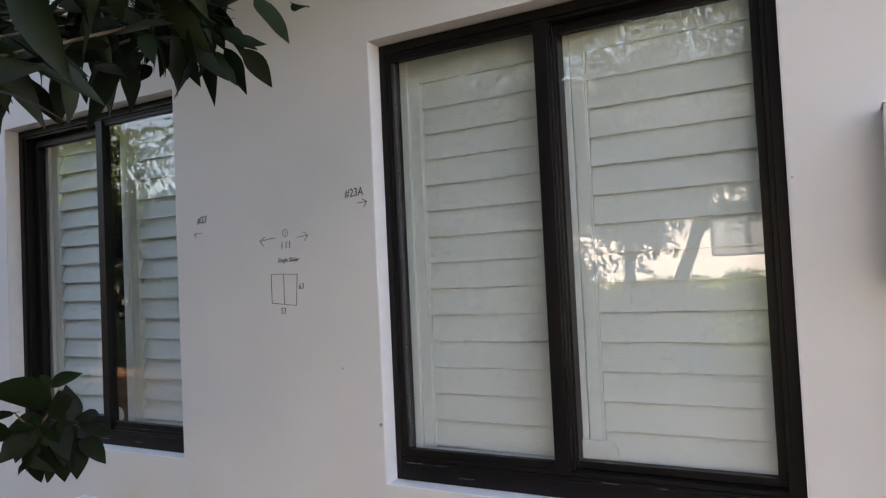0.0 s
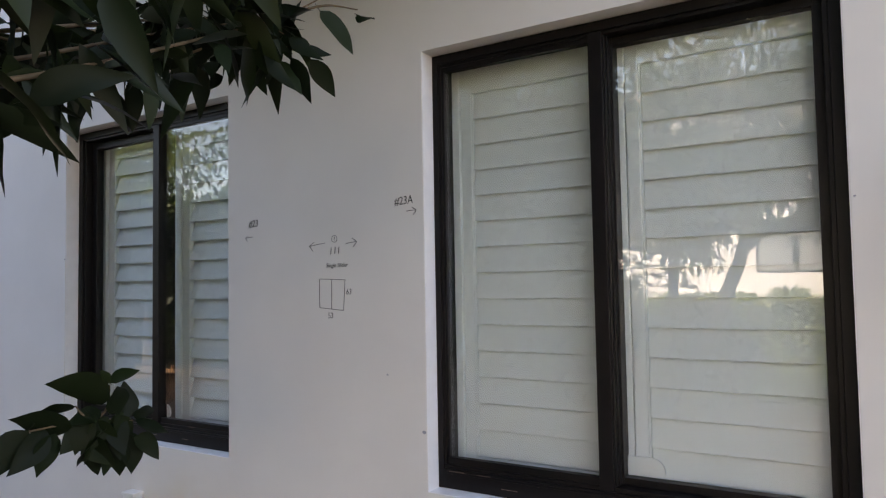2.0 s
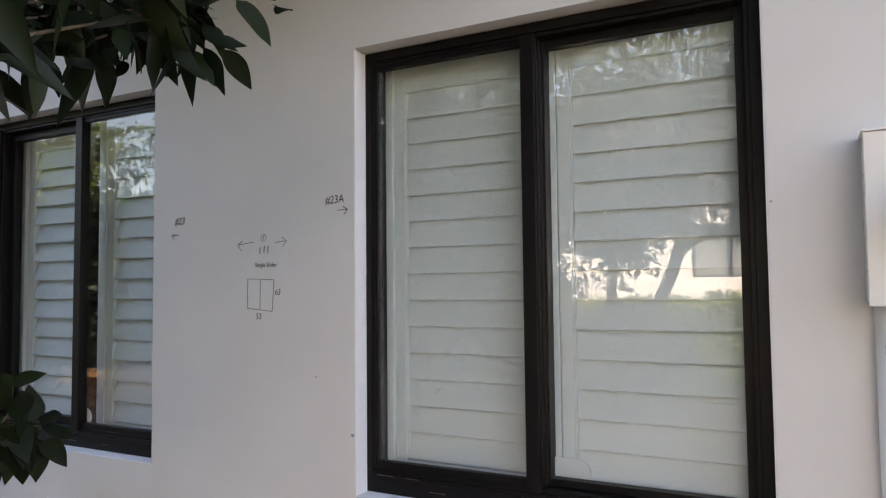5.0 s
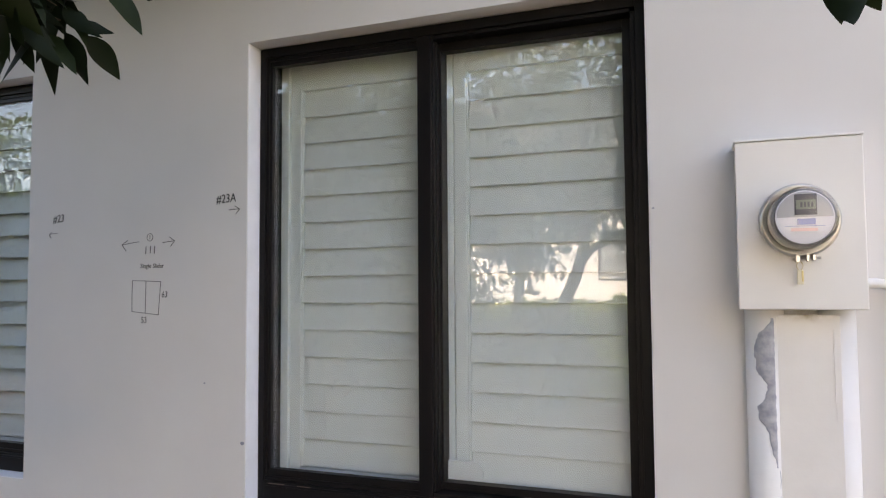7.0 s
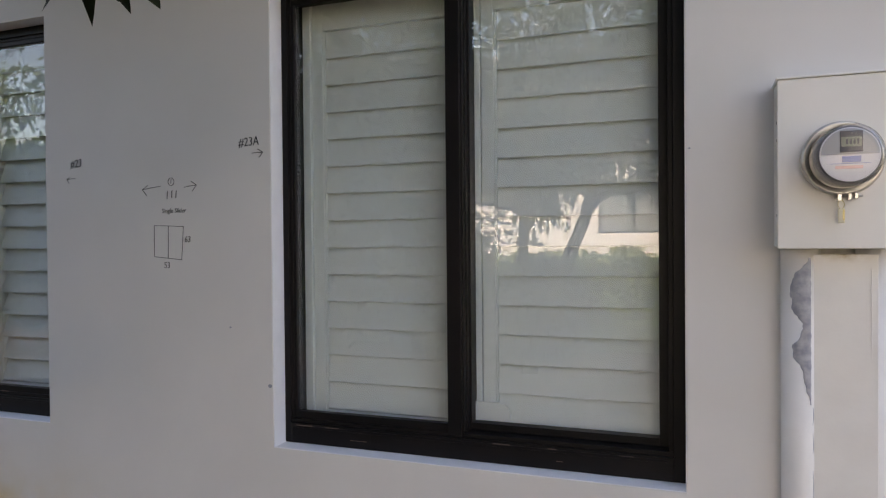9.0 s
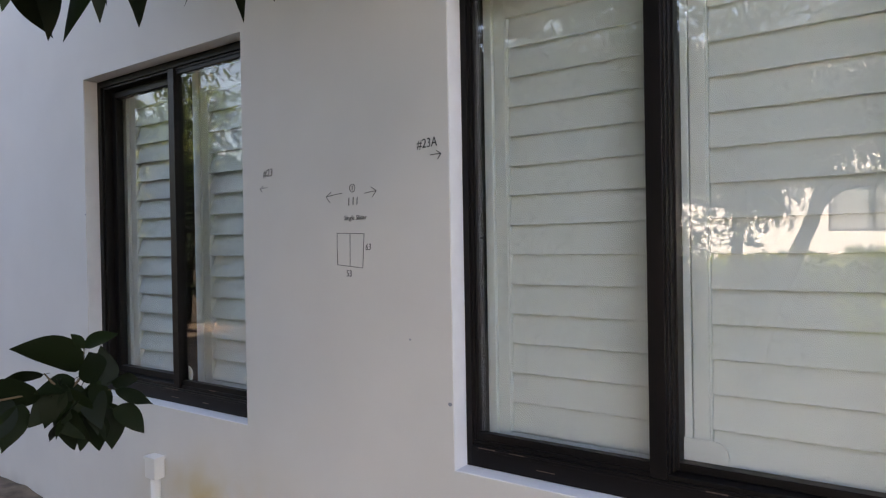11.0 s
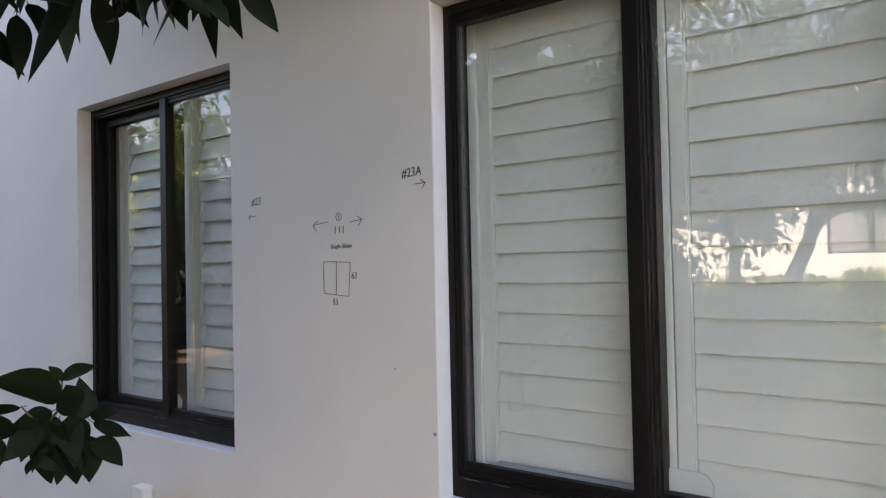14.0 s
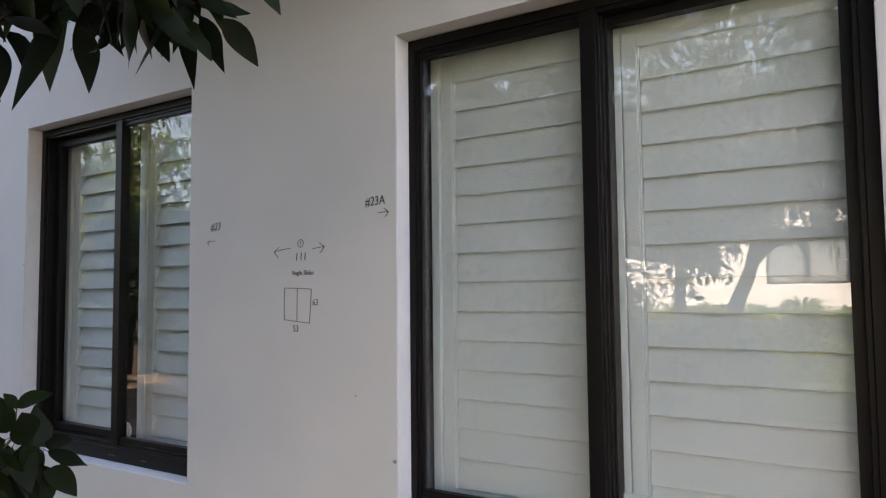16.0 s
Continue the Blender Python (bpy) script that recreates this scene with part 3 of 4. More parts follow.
stroke(bm, [(-0.4255, 1.664), (-0.4235, 1.666), (-0.4245, 1.651)])
part("circled_mark", bm, ink_soft, n3, "circled number one")
for k, (a, b) in enumerate(((0, 0.0), (0.021, 0.002), (0.040, 0.001))):
    bm = bmesh.new()
    stroke(bm, [(-0.443 + a, 1.597 + b), (-0.441 + a, 1.624 + b)], 0.0016)
    part("mark", bm, ink_soft, n3, "plain marker bar")
words("Single Slider", -0.467, 1.545, 0.0235, ink, n3, "handwritten words", 0.1, 0, 0.95)
bm = bmesh.new()
stroke(bm, [(-0.504, 1.499), (-0.44, 1.4975), (-0.370, 1.494)])
stroke(bm, [(-0.371, 1.495), (-0.375, 1.44), (-0.380, 1.375)])
stroke(bm, [(-0.503, 1.500), (-0.504, 1.44), (-0.503, 1.384)])
stroke(bm, [(-0.504, 1.385), (-0.44, 1.379), (-0.380, 1.374)])
stroke(bm, [(-0.439, 1.498), (-0.440, 1.43), (-0.441, 1.379)])
part("window_sketch", bm, ink_soft, n3, "hand-drawn window outline")
words("63", -0.367, 1.437, 0.032, ink_soft, n3, "handwritten height", 0.15)
words("53", -0.460, 1.343, 0.033, ink_soft, n3, "handwritten width", 0.0)

# small knocks in the plaster
rnd = random.Random(4)
for x, z, r in ((-0.172, 1.136, 0.005), (-0.011, 0.938, 0.009), (1.356, 1.685, 0.004), (-2.322, 1.638, 0.005)):
    bm = bmesh.new()
    bmesh.ops.create_icosphere(bm, subdivisions=2, radius=1.0, matrix=Matrix.Translation((x, 0.0005, z)) @ Matrix.Diagonal((r, 0.0018, r * 0.8, 1)))
    for v in bm.verts:
        v.co += Vector((noise.noise(v.co * 300), 0, noise.noise(v.co * 310))) * r * 0.3
    part("chip", bm, bare_grey, wall_front, "small grey chip in the render")


# ---- foliage ----
LEAF = [(0, 0), (0.18, 0.16), (0.42, 0.22), (0.66, 0.17), (0.86, 0.075), (1.0, 0.0)]


def leaf_arrays(verts, faces, base, direction, normal, length, width, droop, fold):
    """One folded, drooping leaf: two halves along a midrib."""
    d = Vector(direction).normalized()
    side = d.cross(Vector(normal)).normalized()
    nrm = side.cross(d)
    i0 = len(verts)
    for u, w in LEAF:
        c = base + d * (u * length) + Vector((0, 0, -1)) * (droop * u * u * length)
        ww = w * width * length * 1.4
        verts.append(c[:])
        if 0 < u < 1:
            verts.append((c + side * ww + nrm * (fold * ww))[:])
            verts.append((c - side * ww + nrm * (fold * ww))[:])
    ix = [i0] + [i0 + 1 + 3 * k for k in range(4)] + [i0 + 13]
    for k in range(5):
        a, b = ix[k], ix[k + 1]
        for s in (1, 2):
            la = None if k == 0 else a + s
            lb = None if k == 4 else b + s
            q = [v for v in (a, la, lb, b) if v is not None]
            faces.append(q if s == 1 else q[::-1])


def mesh_from(name, verts, faces, mat, parent=None, label="", smooth=True):
    me = bpy.data.meshes.new(name)
    me.from_pydata(verts, [], faces)
    me.materials.append(mat)
    if smooth:
        me.polygons.foreach_set("use_smooth", [True] * len(me.polygons))
    me.update()
    ob = new(name, me)
    if parent is not None:
        ob.parent = parent
    return tagged(ob, label)


def rand_dir(rnd):
    z = rnd.uniform(-1, 1)
    a = rnd.uniform(0, 2 * math.pi)
    s = math.sqrt(1 - z * z)
    return Vector((s * math.cos(a), s * math.sin(a), z))


tree = thing("tree", "leafy broadleaf tree whose branches hang before the wall", "tree")


def leaf_blade(seed, half=0.2):
    """One unit-long pointed leaf with stalk, folded midrib and wavy margin."""
    rnd = random.Random(seed)
    bm = bmesh.new()
    n = 9
    droop, fold, phase, bend = rnd.uniform(0.06, 0.28), rnd.uniform(0.12, 0.4), rnd.uniform(0, 6), rnd.uniform(-0.06, 0.06)
    rows = []
    for k in range(n + 1):
        u = k / n
        w = half * math.sin(math.pi * u ** 0.82) ** 0.9 * (1 - 0.35 * u) if 0 < k < n else 0.0
        mid = Vector((u, bend * math.sin(math.pi * u), -droop * u * u))
        wav = 0.02 * math.sin(phase + 9 * u)
        if w:
            rows.append((bm.verts.new(mid + Vector((0, w, fold * w + wav))), bm.verts.new(mid), bm.verts.new(mid + Vector((0, -w, fold * w - wav)))))
        else:
            v = bm.verts.new(mid)
            rows.append((v, v, v))
    for a, b in zip(rows, rows[1:]):
        for s in (0, 1):
            q = [a[s], a[s + 1], b[s + 1], b[s]]
            q = [v for i, v in enumerate(q) if v not in q[:i]]
            bm.faces.new(q)
    tube(bm, [(-0.14, 0, 0.03), (-0.05, 0, 0.008), (0.02, 0, -0.004)], 0.009, 4)
    me = bpy.data.meshes.new("leaf")
    bm.to_mesh(me)
    bm.free()
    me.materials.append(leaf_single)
    me.polygons.foreach_set("use_smooth", [True] * len(me.polygons))
    return me


BLADES = [leaf_blade(100 + k) for k in range(7)]
BROAD = [leaf_blade(120 + k, 0.29) for k in range(5)]


def spray(pts, n, rnd, size, spread, r0, hang=0.8, start=0.0, mat=None, solo=5):
    """A branch; most leaves are pieces of their own, the inner rest is one mesh."""
    line = spline(pts, 30)
    bm = bmesh.new()
    tube(bm, line, [r0 * (1 - 0.75 * i / 30) for i in range(31)], 7)
    br = part("branch", bm, twig_brown, tree, "thin brown branch", True)
    verts, faces = [], []
    for k in range(n):
        f = start + (1 - start) * (k + rnd.random()) / n
        i = min(int(f * 29), 29)
        p = line[i].lerp(line[i + 1], f * 29 - int(f * 29))
        axis = (line[i + 1] - line[i]).normalized()
        d = (axis * 0.4 + rand_dir(rnd) * 1.15 + Vector((0, 0, -hang * rnd.uniform(0.3, 1.3)))).normalized()
        off = rand_dir(rnd) * spread * rnd.random()
        ln = size * rnd.uniform(0.65, 1.3)
        nrm = (rand_dir(rnd) * 0.8 + Vector((0, -0.3, 0.6))).normalized()
        if k % 5 < solo:
            side = nrm.cross(d).normalized()
            up = d.cross(side)
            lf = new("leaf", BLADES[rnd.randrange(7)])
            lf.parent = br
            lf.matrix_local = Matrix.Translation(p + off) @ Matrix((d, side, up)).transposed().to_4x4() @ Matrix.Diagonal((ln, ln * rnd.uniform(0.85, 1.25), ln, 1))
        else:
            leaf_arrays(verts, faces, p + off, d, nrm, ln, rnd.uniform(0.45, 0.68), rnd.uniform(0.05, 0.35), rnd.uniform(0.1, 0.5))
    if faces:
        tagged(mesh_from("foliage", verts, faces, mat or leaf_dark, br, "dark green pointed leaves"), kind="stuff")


def facing_spray(hub, right, stems, leaves, blades, rnd, r0):
    """A spray spread in the upright plane through hub along right; stems and leaves (base, tip) in centimetres in that plane."""
    hub, right = Vector(hub), Vector((*right, 0)).normalized()
    back = right.cross(Vector((0, 0, 1)))

    def at(a, b, c=0.0):
        return hub + right * (a / 100) + Vector((0, 0, b / 100)) - back * c

    br = None
    for pts in stems:
        bm = bmesh.new()
        line = spline([p if isinstance(p, Vector) else at(*p) for p in pts], 24)
        tube(bm, line, [r0 * (1 - 0.65 * i / 24) for i in range(25)], 7)
        ob = part("branch", bm, twig_brown, tree, "thin brown branch", True)
        br = br or ob
    for a, b, c, d in leaves:
        p, q = at(a, b, rnd.uniform(-0.02, 0.02)), at(c, d, rnd.uniform(-0.045, 0.045))
        along = q - p
        ln = along.length * 1.14
        along.normalize()
        nrm = (back * rnd.choice((-1, 1)) + rand_dir(rnd) * 0.75 + Vector((0, 0, 0.35))).normalized()
        side = nrm.cross(along).normalized()
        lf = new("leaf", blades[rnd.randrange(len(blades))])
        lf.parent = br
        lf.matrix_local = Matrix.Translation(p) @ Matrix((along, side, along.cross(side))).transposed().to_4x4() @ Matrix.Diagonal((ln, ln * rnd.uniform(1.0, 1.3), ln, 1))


rnd = random.Random(21)
# upper sprays
for pts, n, hg in (([(0.52, -2.00, 1.62), (0.51, -1.68, 1.73), (0.46, -1.35, 1.89), (0.40, -1.10, 2.02)], 70, 0.9),
                   ([(0.38, -1.95, 1.66), (0.39, -1.65, 1.78), (0.36, -1.35, 1.92), (0.32, -1.10, 2.03)], 80, 0.9),
                   ([(0.54, -1.80, 1.83), (0.55, -1.60, 1.90), (0.52, -1.38, 2.00), (0.47, -1.24, 2.06)], 55, 0.8),
                   ([(0.28, -1.85, 1.76), (0.28, -1.55, 1.88), (0.25, -1.25, 2.00), (0.22, -1.05, 2.07)], 75, 0.9)):
    spray(pts, n, rnd, 0.108, 0.06, 0.005, hg, solo=2)
for pts, n, hg in (([(0.00, -1.35, 2.00), (0.12, -1.18, 2.02), (0.24, -1.10, 2.02), (0.33, -1.06, 1.99)], 26, 1.2),
                   ([(-0.20, -1.25, 2.08), (0.00, -1.12, 2.08), (0.14, -1.08, 2.05), (0.22, -1.05, 2.01)], 34, 1.1),
                   ([(0.20, -1.40, 2.02), (0.28, -1.26, 2.03), (0.36, -1.16, 2.01), (0.40, -1.11, 1.98)], 26, 1.2),
                   ([(0.45, -2.00, 1.70), (0.38, -1.75, 1.80), (0.30, -1.58, 1.85), (0.26, -1.48, 1.84)], 30, 1.1)):
    spray(pts, n, rnd, 0.094, 0.035, 0.004, hg, solo=3)
TIP_LEAVES = [(3.0, 10.2, 9.4, 2.8), (10.7, 9.9, 13.4, 5.4), (0.0, 1.6, 4.4, 0.2), (0.6, -1.1, 5.6, -7.0), (-3.0, -1.1, 1.0, -9.0), (-7.1, -1.5, -1.6, -7.1),
              (-11.2, -0.2, -7.9, -7.2), (-2.6, 3.6, 0.3, -2.0), (-6.2, 9.0, -2.3, -0.2), (-10.0, 3.6, -5.5, -1.1), (-11.6, 6.2, -10.3, 0.6), (-13.6, 0.6, -14.0, -5.6),
              (-18.4, -4.0, -17.0, -10.2), (-21.5, -3.4, -19.8, -12.4), (-24.9, -4.0, -27.3, -9.0), (-31.0, -5.6, -27.3, -11.5), (-33.3, -6.8, -32.2, -15.2), (-38.4, -7.9, -35.0, -15.2), (-41.0, -8.5, -43.5, -19.0), (-45.0, -7.5, -47.5, -18.0), (-49.0, -8.0, -48.5, -20.0)]
facing_spray((0.418, -1.067, 1.946), (0.715, 0.70),
             [[(-45, -6), (-28, -3), (-12, 4), (-2, 9), (6, 14)], [(-14, 3.4), (-8, 2.6), (-3, 1.2), (1, 1.0)], [(-4, 8), (4, 10.6), (10.7, 10.2)]],
             TIP_LEAVES, BLADES, rnd, 0.0035)
# low spray
LOW_LEAVES = [(-2.9, 10.3, 3.6, 13.6), (-2.9, 5.7, -14.7, 11.7), (-0.7, 1.4, -2.9, 9.7), (1.4, 0.0, 0.7, 8.6), (-5.0, 2.9, -12.4, 1.4), (-5.0, -2.9, -9.6, -11.7),
              (-12.0, 0.0, -24.4, 2.9), (-15.7, -2.0, -19.3, -11.1), (-17.9, -0.7, -25.0, -8.6), (-2.0, -5.0, -1.0, -14.3), (1.4, -5.0, 2.9, -14.0), (2.9, -5.0, 10.7, -11.4),
              (3.6, -0.7, 11.4, -4.0), (-3.6, 1.4, -7.1, -6.4), (0.7, -0.7, -0.7, -9.3), (-11.4, 5.0, -19.0, 4.7), (-9.3, 0.0, -14.3, -6.4), (2.9, 1.4, 9.0, 0.0),
              (-22.0, 0.0, -30.0, -10.0), (-2.9, 10.3, -5.5, 13.8)]
facing_spray((-0.388, -0.940, 1.115), (0.436, 0.90),
             [[Vector((-0.75, -2.0, 1.10)), (-40, -3), (-22, -0.5), (-9, 0.5), (2.9, -0.5)], [(-6, 0.6), (-3.5, 4), (-2.9, 10.3)], [(-3, 0.4), (0, -2), (1.4, -5)], [(-8, 0.6), (-10, 3), (-11.4, 5)]],
             LOW_LEAVES + [(a, b, a + 9 * math.sin(t), b - 9 * math.cos(t)) for a, b, t in ((rnd.uniform(-9, 2), rnd.uniform(-5, 3), rnd.uniform(-1.1, 1.0)) for _ in range(12))],
             BROAD, rnd, 0.004)
# a hanging tip over the meter
facing_spray((1.705, -0.852, 1.867), (0.98, -0.196), [[Vector((1.9, -1.6, 2.75)), Vector((1.86, -1.15, 2.3)), (1.5, 14), (0, 6.8)]],
             [(-1.0, 6.8, -0.6, -1.2), (0.6, 7.0, 2.6, 2.0), (-0.8, 7.4, -2.4, 1.6)], BROAD, rnd, 0.0025)


def trunk_limbs(t, trunk, r, limbs, mat=None):
    bm = bmesh.new()
    line = spline(trunk, 24)
    tube(bm, line, [r * (1.25 if i == 0 else 1 - 0.45 * i / 24) * (1 + 0.07 * noise.noise((i * 0.6, r, 2))) for i in range(25)], 14)
    part("trunk", bm, mat or bark, t, "grey-brown bark", True)
    for pts, r0 in limbs:
        bm = bmesh.new()
        ln = spline(pts, 18)
        tube(bm, ln, [r0 * (1 - 0.7 * i / 18) for i in range(19)], 9)
        part("limb", bm, mat or bark, t, smooth=True)


def crown(t, blobs, n, rnd, size, mat, label, hang=0.35):
    """Leaves scattered in clumps through several overlapping masses, with gaps left open."""
    verts, faces = [], []
    total = sum(b[3] for b in blobs)
    for cx, cy, cz, wgt, rx, ry, rz in blobs:
        m = int(n * wgt / total)
        clumps = max(6, m // 22)
        for _ in range(clumps):
            q = rand_dir(rnd) * rnd.random() ** 0.45
            c = Vector((cx + q.x * rx, cy + q.y * ry, cz + q.z * rz))
            ax = (rand_dir(rnd) + Vector((0, 0, -0.2))).normalized()
            for k in range(22):
                p = c + ax * rnd.uniform(-0.3, 0.3) + rand_dir(rnd) * rnd.uniform(0, 0.2)
                d = (rand_dir(rnd) + Vector((0, 0, -hang))).normalized()
                leaf_arrays(verts, faces, p, d, rand_dir(rnd), size * rnd.uniform(0.7, 1.3), rnd.uniform(0.55, 0.85), rnd.uniform(0, 0.3), rnd.uniform(0, 0.4))
    mesh_from("crown", verts, faces, mat, t, label)


# the same tree's trunk and crown, behind the camera
trunk_limbs(tree, [(-2.3, -4.2, -0.2), (-2.2, -4.0, 0.9), (-2.0, -3.8, 1.9), (-1.7, -3.6, 3.2), (-1.4, -3.2, 4.6)], 0.09,
            [([(-2.15, -3.95, 1.0), (-1.5, -3.0, 1.2), (-0.75, -2.0, 1.10)], 0.022),
             ([(-2.05, -3.85, 1.6), (-0.6, -2.6, 1.75), (0.3, -2.1, 1.64), (0.38, -1.95, 1.66)], 0.03),
             ([(-2.0, -3.8, 1.9), (-0.6, -2.9, 1.95), (0.4, -2.15, 1.75), (0.54, -1.80, 1.83)], 0.03),
             ([(-1.7, -3.6, 2.9), (-0.4, -2.8, 3.2), (1.0, -2.2, 3.1), (1.9, -1.6, 2.75)], 0.04),
             ([(-1.6, -3.5, 3.2), (-2.4, -2.6, 3.8), (-3.0, -2.0, 4.2)], 0.04)])
# unseen crown masses, several placed only to keep sky light off the wall
crown(tree, [(-0.75, -1.5, 3.35, 1.5, 1.2, 0.85, 0.5), (-0.8, -1.4, 3.95, 2.2, 1.4, 1.0, 0.6), (0.3, -1.8, 3.9, 0.4, 0.7, 0.7, 0.5), (-0.6, -2.8, 4.4, 1.2, 1.8, 1.3, 0.8), (-0.7, -1.6, 4.8, 1.5, 1.4, 1.1, 0.7),
             (-1.0, -2.5, 1.95, 1.05, 0.95, 0.7, 1.0), (-1.5, -2.0, 2.2, 0.7, 0.7, 0.45, 0.5), (-0.35, -2.7, 2.3, 0.4, 0.7, 0.6, 0.5), (0.5, -1.3, 3.5, 0.6, 0.9, 0.7, 0.4),
             (-0.45, -0.8, 3.15, 2.6, 1.35, 0.5, 0.3)],
      60000, random.Random(5), 0.11, leaf_canopy, "dense dark green leaves added to shade the wall")

# leaning tree in front of the lawn
tree2 = thing("tree", "leaning forked tree before the sunlit lawn", "tree")
trunk_limbs(tree2, [(-0.34, -5.0, -0.1), (-0.11, -5.0, 0.7), (0.13, -5.0, 1.28), (0.32, -5.0, 1.77), (0.41, -5.0, 2.4), (0.31, -5.0, 3.6)], 0.085,
            [([(0.31, -5.0, 1.72), (0.45, -5.0, 1.86), (0.61, -5.0, 1.92), (0.86, -5.0, 1.95), (1.61, -4.9, 2.3), (2.31, -4.8, 3.0)], 0.05),
             ([(0.39, -5.0, 2.3), (-0.49, -4.8, 2.9), (-1.49, -4.6, 3.4)], 0.04),
             ([(0.36, -5.0, 3.0), (0.81, -4.6, 3.8), (1.11, -4.2, 4.4)], 0.04)])
crown(tree2, [(-1.09, -5.0, 2.55, 1.5, 1.3, 0.7, 0.5), (0.46, -5.0, 2.6, 1.4, 1.1, 0.7, 0.5), (1.71, -5.0, 2.65, 1.5, 1.1, 0.7, 0.6), (-0.09, -5.0, 3.3, 1.4, 1.8, 0.9, 0.5),
              (1.81, -4.9, 3.5, 1.0, 1.3, 0.9, 0.6), (-2.29, -5.2, 3.3, 0.95, 1.4, 0.9, 0.8), (0.12, -5.0, 2.08, 0.16, 0.28, 0.3, 0.2), (-0.49, -4.8, 4.1, 1.0, 1.9, 1.0, 0.5), (1.51, -5.2, 4.4, 1.2, 1.6, 1.0, 0.6),
              (-0.34, -5.0, 1.95, 0.16, 0.45, 0.35, 0.16), (0.96, -5.0, 2.02, 0.10, 0.4, 0.3, 0.12)], 34500, random.Random(6), 0.085, leaf_canopy, "dense leafy crown with gaps")

# small trees and shrubs in the house's shade
tree3 = thing("tree", "small leafy tree in the house's shade", "tree")
trunk_limbs(tree3, [(-0.75, -6.4, -0.1), (-0.72, -6.4, 1.0), (-0.70, -6.4, 2.0), (-0.8, -6.4, 3.2)], 0.08, [([(-0.7, -6.4, 1.5), (-0.5, -6.4, 1.75), (-0.3, -6.4, 1.8)], 0.02)])
crown(tree3, [(-1.0, -6.4, 2.7, 1, 0.9, 0.6, 0.6), (-0.35, -6.3, 1.85, 0.10, 0.25, 0.25, 0.2), (-0.72, -6.3, 1.65, 0.14, 0.14, 0.15, 0.5), (-1.3, -6.3, 1.4, 0.2, 0.28, 0.25, 0.4), (-2.0, -6.6, 2.4, 1.0, 0.8, 0.6, 0.9)], 3400, random.Random(7), 0.10, leaf_canopy, "dark leaves")
for k, (x, y, z, rx, rz) in enumerate(((-2.2, -6.2, 1.3, 0.9, 1.3), (-3.4, -6.0, 1.7, 1.1, 1.7), (-4.8, -6.0, 1.9, 1.2, 1.9), (-6.4, -6.4, 1.8, 1.3, 1.9), (-8.2, -6.3, 1.5, 1.3, 1.6), (-10.2, -6.4, 1.4, 1.3, 1.5), (-12.4, -6.6, 1.5, 1.4, 1.6), (-7.2, -6.4, 0.7, 0.9, 0.8), (-9.2, -6.4, 0.6, 1.0, 0.7), (-11.3, -6.5, 0.6, 1.1, 0.7),
                                      # two low shrubs added to stand for tree shade on lawn and hedge
                                      (-1.25, -5.9, 0.62, 0.7, 0.55), (-0.35, -6.0, 0.6, 0.5, 0.5))):
    sh = thing("shrub", "dark green shrub with shade in its leaf colour", "shrub", "shaded shrubs behind the path")
    trunk_limbs(sh, [(x, y, -0.1), (x + 0.05, y, z * 0.6), (x, y, z)], 0.05, [])
    # leaf_dark puts part of the shade into the leaf colour
    crown(sh, [(x, y, z, 1, rx, 0.7, rz)], 2600, random.Random(30 + k), 0.18, leaf_dark, "dense leaves, near-black for shade")

# hedge
hedge = thing("hedge", "clipped green hedge along the lawn", "hedge")
verts, faces = [], []
rnd = random.Random(12)
for k in range(8000):
    x = rnd.uniform(-7, 6)
    face = rnd.random()
    y = -9.95 - (0.12 * rnd.random() if face < 0.7 else 0.8 * rnd.random())
    z = rnd.uniform(0.05, 1.1) if face < 0.7 else 1.1 + rnd.uniform(-0.1, 0.08)
    leaf_arrays(verts, faces, Vector((x, y, z + 0.03 * noise.noise((x * 2, 0, 0)))), rand_dir(rnd) + Vector((0, 0.4, 0.3)), rand_dir(rnd), rnd.uniform(0.08, 0.16), 0.9, 0.1, 0.2)
mesh_from("foliage", verts, faces, leaf_hedge, hedge, "clipped yellow-green leaves")
# near-black box stands for the shade between the hedge's leaves
boxes("core", [(-7, 6, -10.7, -10.12, 0.0, 1.02)], hedge_shade, hedge, "near-black box for the shade inside the hedge")

# palm-like plant above the hedge
palm = thing("cycad", "small spiky palm plant beside the hedge", "plant")
verts, faces = [], []
for k in range(14):
    a = 2 * math.pi * k / 14
    leaf_arrays(verts, faces, Vector((0.13, -11.6, 1.05)), Vector((math.cos(a), math.sin(a) * 0.5, 0.9)), Vector((0, 1, 0.3)), 0.5, 0.22, 0.25, 0.3)
mesh_from("frond", verts, faces, leaf_hedge, palm, "arched green fronds")
bm = bmesh.new()
tube(bm, [(0.13, -11.6, 0), (0.13, -11.6, 1.08)], 0.06, 10)
part("trunk", bm, bark, palm)

# shrubs that the second window mirrors
shrub = thing("shrub", "sunlit yellow-green shrub at the garden's edge", "shrub")
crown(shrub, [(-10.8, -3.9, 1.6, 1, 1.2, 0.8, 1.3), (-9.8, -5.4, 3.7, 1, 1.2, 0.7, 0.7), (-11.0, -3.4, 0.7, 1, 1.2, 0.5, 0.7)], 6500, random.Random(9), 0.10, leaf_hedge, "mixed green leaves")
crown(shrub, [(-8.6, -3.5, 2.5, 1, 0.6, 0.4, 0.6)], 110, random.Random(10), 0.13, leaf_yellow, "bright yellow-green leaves")
